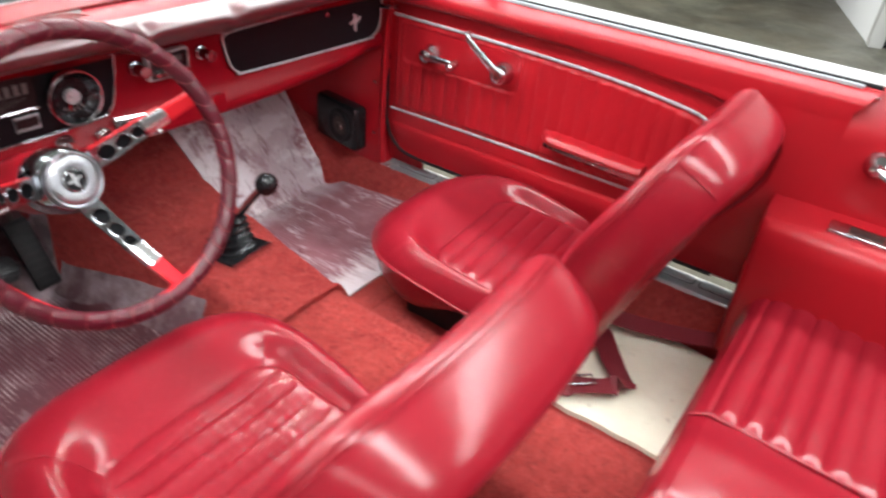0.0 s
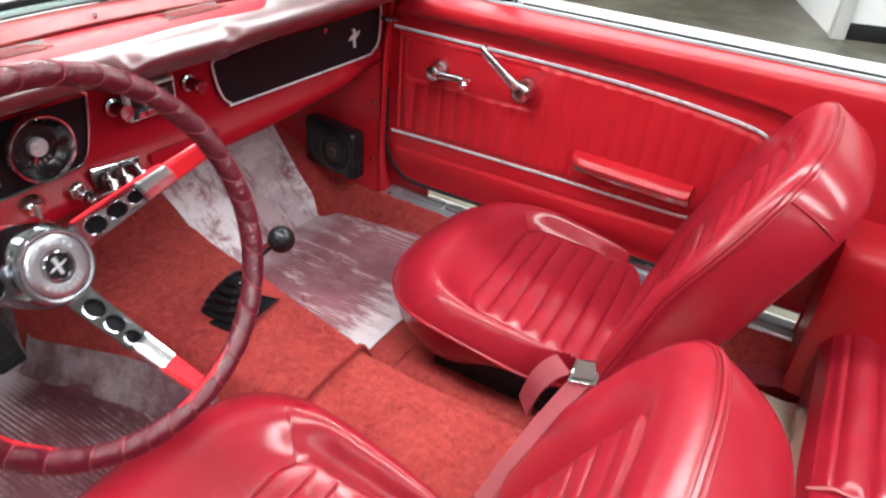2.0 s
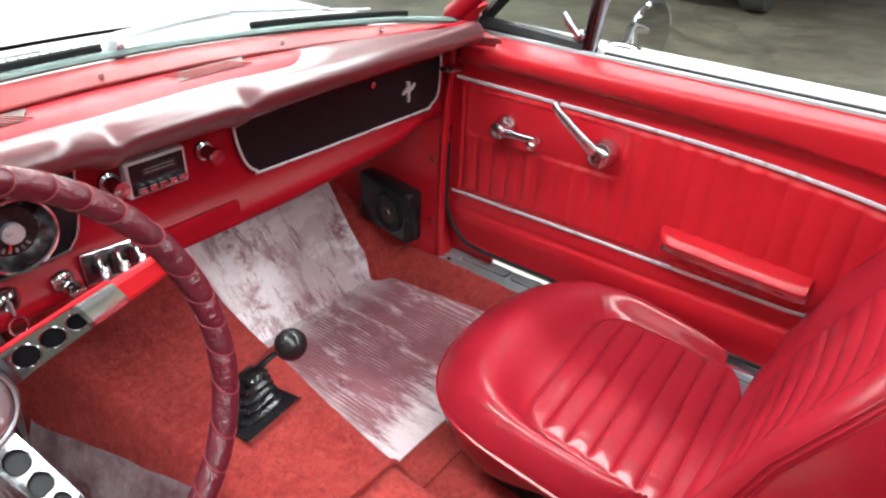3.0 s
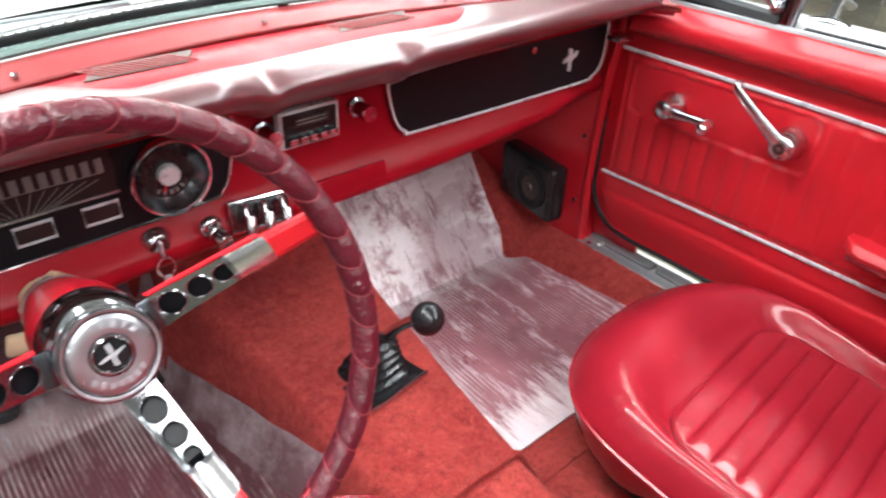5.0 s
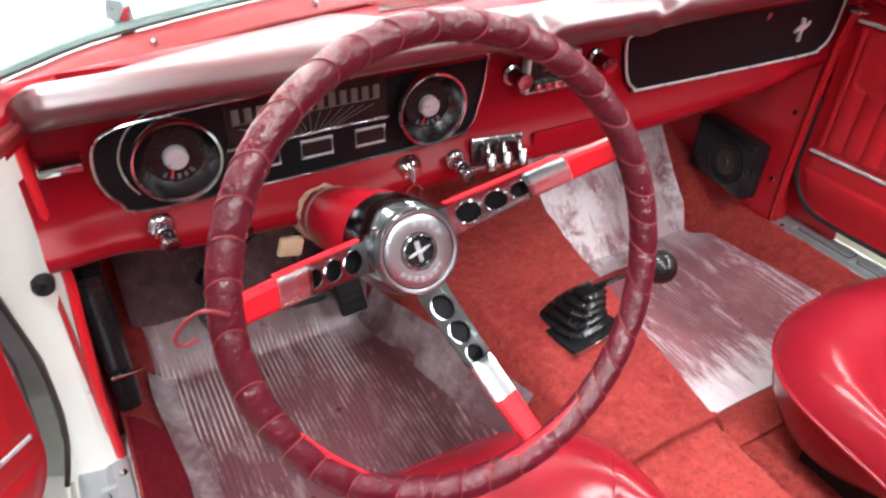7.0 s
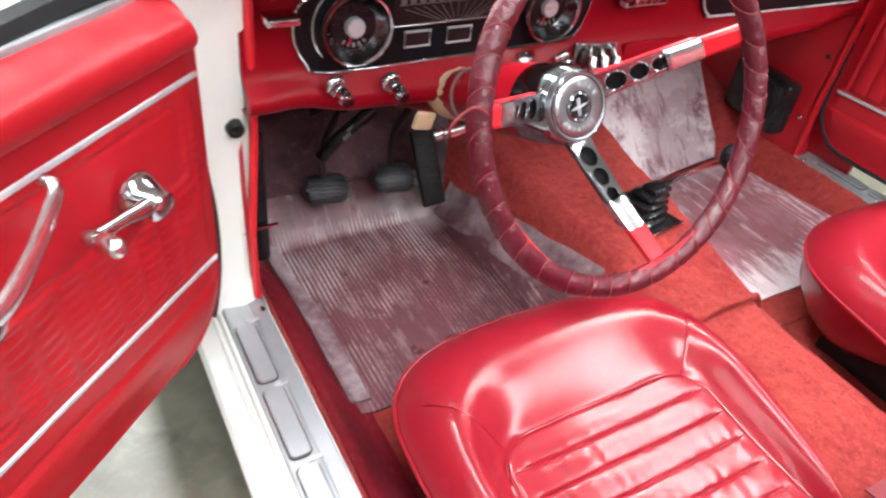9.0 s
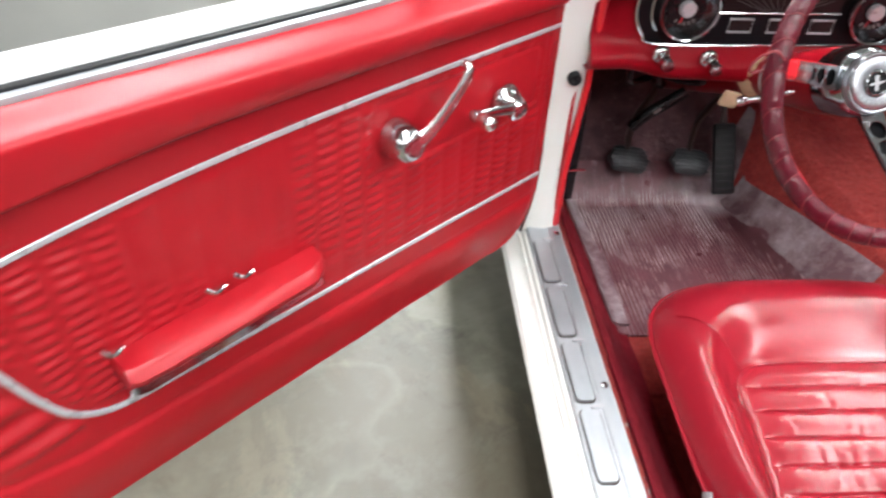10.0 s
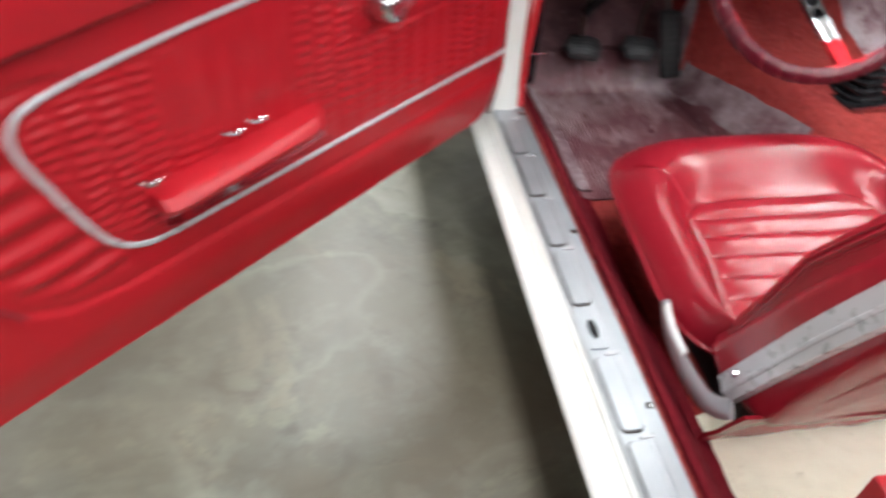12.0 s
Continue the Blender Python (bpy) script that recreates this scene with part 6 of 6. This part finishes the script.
# ---- doors ----
TRIM = [(0.014, 0.812), (0.22, 0.811), (0.46, 0.808), (0.638, 0.80), (0.77, 0.787), (0.832, 0.776), (0.855, 0.760), (0.858, 0.735), (0.84, 0.68), (0.821, 0.631), (0.800, 0.592), (0.772, 0.571), (0.735, 0.563), (0.65, 0.562), (0.3, 0.561), (0.014, 0.557)]
RECESS = [(-0.05, 0.846), (0.317, 0.848), (0.636, 0.841), (0.833, 0.825), (0.938, 0.805), (0.982, 0.786), (0.995, 0.756), (0.988, 0.692), (0.958, 0.628), (0.912, 0.56), (0.864, 0.535), (0.80, 0.525), (0.5, 0.52), (-0.05, 0.515)]


def inside_dist(poly, x, y):
    """Distance to a closed outline, positive inside."""
    best, ins = 9.0, False
    k = len(poly)
    for i in range(k):
        ax, ay = poly[i]
        bx, by = poly[(i + 1) % k]
        dx, dy = bx - ax, by - ay
        t = clampf(((x - ax) * dx + (y - ay) * dy) / (dx * dx + dy * dy + 1e-12))
        best = min(best, math.hypot(x - ax - t * dx, y - ay - t * dy))
        if (ay > y) != (by > y) and x < (bx - ax) * (y - ay) / (by - ay) + ax:
            ins = not ins
    return best if ins else -best


def door_s0(z):
    if z < 0.53:
        return 0.095 * (1 - math.sqrt(max(0, 1 - ((0.53 - z) / 0.1) ** 2)))
    if z > 0.835:
        return 0.085 * (1 - math.sqrt(max(0, 1 - ((z - 0.835) / 0.078) ** 2)))
    return 0.0


def door_s1(z):
    s = 1.062 + 0.03 * step(0.5, 0.88, z) + 0.032 * step(0.86, 0.915, z)
    if z < 0.49:
        s -= 0.06 * (1 - math.sqrt(max(0, 1 - ((0.49 - z) / 0.062) ** 2)))
    return s


def skin_o(z):
    """How far out the door's outer skin lies: it tucks under towards the sill."""
    return 0.158 - 0.105 * clampf((0.78 - z) / 0.42) ** 2 - 0.07 * clampf((z - 0.72) / 0.19) ** 1.5


def car_door(sx, m, label, car):
    """Door in its closed pose: s runs rearward, o outward; sx = -1 for the driver's side."""
    def P(s, o, z):
        return (sx * o, -s, z)

    edge = [(door_s0(z), z) for z in [0.43 + 0.475 * i / 24 for i in range(25)]][::-1] + [(door_s1(z), z) for z in [0.43 + 0.475 * i / 24 for i in range(25)]]
    inner = [((s - 0.55) * 0.995 + 0.55, (z - 0.66) * 0.99 + 0.66) for s, z in edge]

    def widen(s, z, k):
        return (s + 0.045 * k * step(0.9, 1.05, s) - 0.01 * k * step(0.1, 0.0, s), z - 0.035 * k * step(0.55, 0.43, z))
    rings = []
    for q, k in ((0.0, 0.0), (0.36, 0.1), (0.48, 0.5), (0.86, 0.9)):
        rings.append([P(w[0], max(skin_o(w[1]) * q, 0.020 + 0.01 * q), min(w[1], 0.893)) for w in (widen(s, z, k) for s, z in inner)])
    d = part("door", loft(rings), PRIMER, car, label)
    def panel(u, v):
        z = 0.43 + 0.475 * v
        a, b = door_s0(z), door_s1(z)
        s = a + (b - a) * u
        k = inside_dist(RECESS, s, z)
        # the upper and rear field stands proud; towards the bottom it sinks flush
        proud = -0.007 + 0.013 * step(0.70, 0.54, z)
        o = proud + (0.009 - proud) * step(-0.006, 0.006, k)
        o += 0.002 * math.exp(-(k / 0.006) ** 2)
        # padded roll along the top
        o -= (0.010 - 0.008 * step(0.35, 0.75, s)) * math.sin(math.pi * clampf((z - 0.845) / 0.055)) if z > 0.845 else 0
        o += 0.034 * step(0.880, 0.905, z) ** 1.5
        t = inside_dist(TRIM, s, z)
        if t > 0.006:
            w = step(0.006, 0.018, t)
            fd = rounded_box_dist(s - 0.222, z - 0.746, 0.172, 0.046, 0.014)
            flat = step(-0.004, 0.006, fd)
            o += (0.0016 if sx < 0 else 0.0008) * math.exp(-(fd / 0.0042) ** 2)
            if sx < 0:
                col = math.floor(s / 0.037)
                rib = abs(math.sin(math.pi * s / 0.037)) ** 0.6
                wave = math.sin(2 * math.pi * z / 0.0135 + 9 * nz(col * 3.7, 0, 5, 1) + 3.2 * nz(s, z, 8, 14))
                mid = step(0.3, 0.75, abs(math.sin(math.pi * s / 0.037)))
                o -= w * flat * (0.0016 * rib + 0.0014 * mid * wave * step(-0.4, 0.25, nz(s, z, 3, 6)))
                o -= w * flat * 0.0014 * nz(s, z * 2, 2, 14)
            else:
                o -= w * (0.1 + 0.9 * flat) * 0.0052 * abs(math.sin(math.pi * s / 0.037)) ** 0.55
                o -= w * 0.001 * nz(s, z, 2, 12)
        elif k > 0.012 and s > 0.79:
            fan = (z - 0.66) * (1 - 0.8 * (s - 0.85)) + 0.06 * (s - 0.85)
            o -= (0.0030 if sx < 0 else 0.001) * math.sin(2 * math.pi * fan / 0.034 + 3.0 * nz(s, z, 7, 6)) * step(0.012, 0.04, k) * step(0.0, -0.02, t)
        if z < 0.50:
            o += 0.010 * step(0.50, 0.43, z)
        o += 0.0012 * nz(s, z, 1, 11)
        ef = step(0.0, 0.03, s - a)
        o = o * ef + 0.014 * (1 - ef)
        return P(s, o, z)
    pn = part("inner_panel", sheet(panel, 290, 230, (sx * 0.006, 0, 0)), PANEL, d, "red vinyl door panel with embossed pleats")
    # maroon tube paints in the shadow line along the recess edge
    em = smooth_path([P(s, 0.001, z + 0.001) for s, z in RECESS[1:10] if s > 0], 6)
    part("emboss_shadow_line", tube([P(0.03, 0.0015, 0.847)] + em, 0.0022, 6), WEB, d, "maroon line standing in for the shadow along the pressed edge")
    tr = smooth_path([P(s, 0.007, z) for s, z in TRIM], 5)
    part("trim_moulding", tube(tr, 0.0038, 8, flat=((1, 0, 0), 0.6)), STEEL, d, "thin chrome outline moulding")
    def skin(u, v):
        z = 0.40 + 0.50 * v
        zz = max(z, 0.44)
        a, b = door_s0(zz) - 0.012, door_s1(zz) + 0.045 * step(0.30, 0.5, z) * (1 - 0.6 * step(0.80, 0.90, z))
        return P(a + (b - a) * u, skin_o(z), z)
    part("outer_skin", sheet(skin, 30, 24, (-sx * 0.014, 0, 0)), WHITE, d, "white painted outer skin")
    part("belt_ledge", box(min(sx * 0.047, sx * 0.10), max(sx * 0.047, sx * 0.10), -1.157, -0.02, 0.903, 0.917, 0.005), WHITE, d, "white painted belt ledge")
    part("window_slot", box(min(sx * 0.0362, sx * 0.0465), max(sx * 0.0362, sx * 0.0465), -1.12, -0.31, 0.88, 0.911, 0.002), RUBBER, d, "black window slot rubber")
    part("slot_lip", box(min(sx * 0.025, sx * 0.036), max(sx * 0.025, sx * 0.036), -1.09, -0.03, 0.89, 0.9085, 0.002), ALU, d, "bright slot lip")
    ws = smooth_path([P(door_s1(z) + 0.008, 0.014 + 0.01 * step(0.8, 0.9, z), z) for z in (0.47, 0.55, 0.65, 0.75, 0.85, 0.885)], 5)
    if sx < 0:
        part("weatherstrip", tube(ws, 0.0105, 10), RUBBER, d, "black rubber weatherstrip")
        part("end_strip", tube([p - Vector((0.004 * sx, 0.012, 0)) + Vector((sx * 0.018, 0, 0)) for p in ws], 0.005, 8), JAMB, d, "pale painted return beside the seal")
        part("seal_end", loft([[P(1.112 + a * 0.008, 0.036 + b * 0.010, z) for a, b in ((-1, -1), (1, -1), (1, 1), (-1, 1))] for z in (0.80, 0.84, 0.885)]), RUBBER, d, "torn black rubber end of the upper seal")
        part("drain_slot", box(-0.075, -0.045, -1.118, -1.10, 0.775, 0.793, 0.003), DARK, d)
        part("drain_slot", box(-0.062, -0.035, -1.10, -1.078, 0.452, 0.468, 0.003), DARK, d)
        part("panel_screw", lathe([(0.006, 0), (0.005, 0.002), (0.001, 0.003)], axis_to(P(1.128, 0.075, 0.872), (0, -1, 0)), 12), DARK, d)
    else:
        low = [P(door_s0(z) - 0.003, 0.010, z) for z in (0.66, 0.60, 0.55, 0.52, 0.49, 0.465, 0.445, 0.435)] + [P(s, 0.012, 0.428) for s in (0.11, 0.2, 0.4, 0.6, 0.8, 0.95)]
        part("weatherstrip", tube(smooth_path(low, 5), 0.0045, 8), RUBBER, d, "black rubber seal round the closed door's lower edge")
    lt = part("latch", box(min(sx * 0.055, sx * 0.09), max(sx * 0.055, sx * 0.09), -1.108, -1.085, 0.635, 0.69, 0.004), BRASS, d, "brass coloured door latch")
    part("latch_jaw", lathe([(0.008, 0), (0.011, 0.004), (0.008, 0.010), (0.001, 0.011)], axis_to(P(1.106, 0.07, 0.645), (0, -1, 0)), 16), BRASS, d)
    for z in (0.5, 0.77):
        part("plug", lathe([(0.012, 0), (0.010, 0.004), (0.001, 0.005)], axis_to(P(1.105, 0.09, z), (0, -1, 0.1)), 12), RUBBER, d)
    if sx < 0:
        part("lock_pin", lathe([(0.012, 0.0), (0.011, 0.003), (0.0035, 0.005), (0.0035, 0.011), (0.007, 0.014), (0.009, 0.017), (0.0085, 0.021), (0.001, 0.022)], Matrix.Translation(P(1.052, 0.018, 0.903)), 18), CHROME, d, "chrome lock pin")
    # release lever
    base = P(0.358, 0.006, 0.745)
    lv = part("release_handle", lathe([(0.027, 0), (0.028, 0.006), (0.024, 0.02), (0.022, 0.034), (0.016, 0.04), (0.008, 0.041), (0.001, 0.04)], axis_to(base, (-sx, 0, 0)), 28), CHROME, d, "chrome door release handle")
    bow = 0.004 if sx < 0 else -0.004
    arm = smooth_path([P(0.36, -0.026, 0.746), P(0.337, -0.032, 0.760 - bow), P(0.305, -0.034, 0.784 - bow), P(0.272, -0.034, 0.812), P(0.264, -0.03, 0.821), P(0.264, -0.02, 0.825)], 6)
    part("handle_arm", tube(arm, [0.0150 - 0.0095 * (i / (len(arm) - 1)) ** 0.6 for i in range(len(arm))], 12, flat=((1, 0, 0), 0.5)), BRIGHT, d)
    # window crank
    drop = 0.012 if sx < 0 else 0.0
    base = P(0.142, 0.006, 0.738 - drop * 0.3)
    ck = part("window_crank", lathe([(0.025, 0), (0.026, 0.006), (0.022, 0.014), (0.0165, 0.030), (0.0165, 0.036), (0.012, 0.040), (0.001, 0.041)], axis_to(base, (-sx, 0, -drop * 25)), 26), CHROME, d, "chrome window crank")
    tip = P(0.227, -0.017, 0.736 + drop * 0.3)
    part("crank_arm", tube([P(0.147, -0.022, 0.736 - drop * 0.5), P(0.185, -0.020, 0.736), tip], [0.0115, 0.0078, 0.0068], 12, flat=((1, 0, 0), 0.7)), CHROME, d)
    part("arm_end", lathe([(0.001, -0.010), (0.0075, -0.007), (0.0098, 0.0), (0.0075, 0.007), (0.001, 0.010)], axis_to(tip, (-sx, 0, 0)), 16), CHROME, d)
    part("crank_knob", lathe([(0.006, 0.004), (0.0062, 0.009), (0.0095, 0.010), (0.0102, 0.013), (0.0102, 0.030), (0.0085, 0.0325), (0.006, 0.035), (0.001, 0.036)], axis_to(tip, (-sx, -0.12, 0)), 18), BRIGHT, d)
    # armrest: padded block with bright underside
    sec = [(0.008, 0.652), (-0.026, 0.650), (-0.031, 0.647), (-0.037, 0.638), (-0.034, 0.630), (0.008, 0.627)]
    rings = []
    for s, k, dz in ((0.492, 0.35, -0.008), (0.502, 0.7, -0.009), (0.52, 0.95, -0.010), (0.61, 1.0, -0.012), (0.71, 1.0, -0.015), (0.738, 0.95, -0.016), (0.747, 0.8, -0.015)):
        rings.append([P(s, o * k if o < 0 else o, (z - 0.642) * (0.8 + 0.2 * k) + 0.642 + dz) for o, z in sec])
    ar = part("armrest", loft(rings), PANEL, d, "red padded armrest with chrome underside", smooth=28)
    sec = [(0.008, 0.6275), (-0.034, 0.631), (-0.0365, 0.622), (-0.022, 0.613), (0.008, 0.609)]
    part("armrest_trim", loft([[P(s, o * k if o < 0 else o, z + dz) for o, z in sec] for s, k, dz in ((0.505, 0.8, -0.009), (0.61, 1, -0.012), (0.735, 1.0, -0.015), (0.749, 0.9, -0.015))]), CHROME, d)
    if sx < 0:
        for s, z in ((0.585, 0.664), (0.62, 0.662), (0.735, 0.650)):
            part("bracket_tab", tube(smooth_path([P(s, -0.006, z), P(s + 0.006, -0.016, z + 0.008), P(s + 0.014, -0.014, z + 0.003), P(s + 0.02, -0.004, z + 0.004)], 4), 0.0028, 8), CHROME, d, "bent bright bracket tab")
    # vent window
    post = [P(0.278, 0.040, 0.895), P(0.293, 0.034, 1.02), P(0.313, 0.014, 1.2)]
    vw = part("vent_window", tube(post, 0.010, 8, flat=((0, 1, 0), 1.6)), SPOKE, d, "chrome vent window post")
    part("vent_rail", tube([P(0.04, 0.045, 0.915), P(0.16, 0.048, 0.912), P(0.272, 0.042, 0.908)], 0.016, 8), RUBBER, d, "black vent window rubber")
    part("vent_rail", tube([P(0.045, 0.055, 0.928), P(0.15, 0.04, 1.04), P(0.315, 0.02, 1.2)], 0.013, 8), RUBBER, d, "black vent window rubber")
    vg = part("vent_glass", slab([(0.055, 0.925), (0.28, 0.918), (0.298, 1.02), (0.312, 1.18), (0.15, 1.035)], lambda u, v, w: P(u, 0.053 - 0.033 * clampf((v - 0.92) / 0.27) + w, v), -0.002, 0.002), GLASS, d)
    vg.visible_shadow = False
    lc = part("vent_latch", lathe([(0.012, 0), (0.012, 0.012), (0.008, 0.02), (0.001, 0.021)], axis_to(P(0.262, 0.045, 0.932), (-sx, 0, 0)), 16), CHROME, d)
    part("latch_grip", tube([P(0.262, 0.028, 0.932), P(0.242, 0.024, 0.952), P(0.23, 0.024, 0.968)], [0.006, 0.008, 0.006], 10), CHROME, d)
    # mirror on the ledge
    mr = part("door_mirror", lathe([(0.013, 0), (0.014, 0.004), (0.009, 0.008), (0.001, 0.009)], Matrix.Translation(P(0.33, 0.072, 0.916)) @ Matrix.Diagonal((1, 2.4, 1, 1)), 20), CHROME, d, "round chrome door mirror")
    part("mirror_stalk", tube(smooth_path([P(0.33, 0.072, 0.921), P(0.305, 0.16, 0.935), P(0.285, 0.275, 0.905)], 6), 0.008, 10), CHROME, d)
    ax = Vector((-sx * 0.25, -1, 0.05)).normalized()
    part("mirror_shell", lathe([(0.001, -0.035), (0.032, -0.03), (0.053, -0.015), (0.061, 0.0), (0.060, 0.004), (0.055, 0.005)], axis_to(P(0.285, 0.305, 0.900), ax), 36), CHROME, d)
    part("mirror_glass", lathe([(0.055, 0.003), (0.055, 0.0055), (0.001, 0.006)], axis_to(P(0.285, 0.305, 0.900), ax), 36), MIRROR, d)
    d.matrix_basis = m
    return d


room()
parked_vehicle()
car = car_body()
car_floor()
scuff_plate(-1)
scuff_plate(1)
dashboard()
keys()
steering()
pedals()
gear_lever()
bucket_seat(0.430, 1, "red vinyl passenger bucket seat with pleated centre", 0.247, 3.0, -0.012, 0.06, lift=0.010)
bucket_seat(-0.336, -1, "red vinyl driver's bucket seat with a creased pleated centre", dy=0.014, recline=22.0, back_y=-0.104, back_h=0.252, back_x=0.016)
rear_seat()
belts()
speakers()
car_door(1, pose(0.66, 0.6, 0), "closed car door with red vinyl panel and chrome handles", car)
car_door(-1, pose(-0.717, 0.527, -0.009, -1.14, 0, -46.4), "open car door with crinkled red vinyl panel and chrome handles", car)
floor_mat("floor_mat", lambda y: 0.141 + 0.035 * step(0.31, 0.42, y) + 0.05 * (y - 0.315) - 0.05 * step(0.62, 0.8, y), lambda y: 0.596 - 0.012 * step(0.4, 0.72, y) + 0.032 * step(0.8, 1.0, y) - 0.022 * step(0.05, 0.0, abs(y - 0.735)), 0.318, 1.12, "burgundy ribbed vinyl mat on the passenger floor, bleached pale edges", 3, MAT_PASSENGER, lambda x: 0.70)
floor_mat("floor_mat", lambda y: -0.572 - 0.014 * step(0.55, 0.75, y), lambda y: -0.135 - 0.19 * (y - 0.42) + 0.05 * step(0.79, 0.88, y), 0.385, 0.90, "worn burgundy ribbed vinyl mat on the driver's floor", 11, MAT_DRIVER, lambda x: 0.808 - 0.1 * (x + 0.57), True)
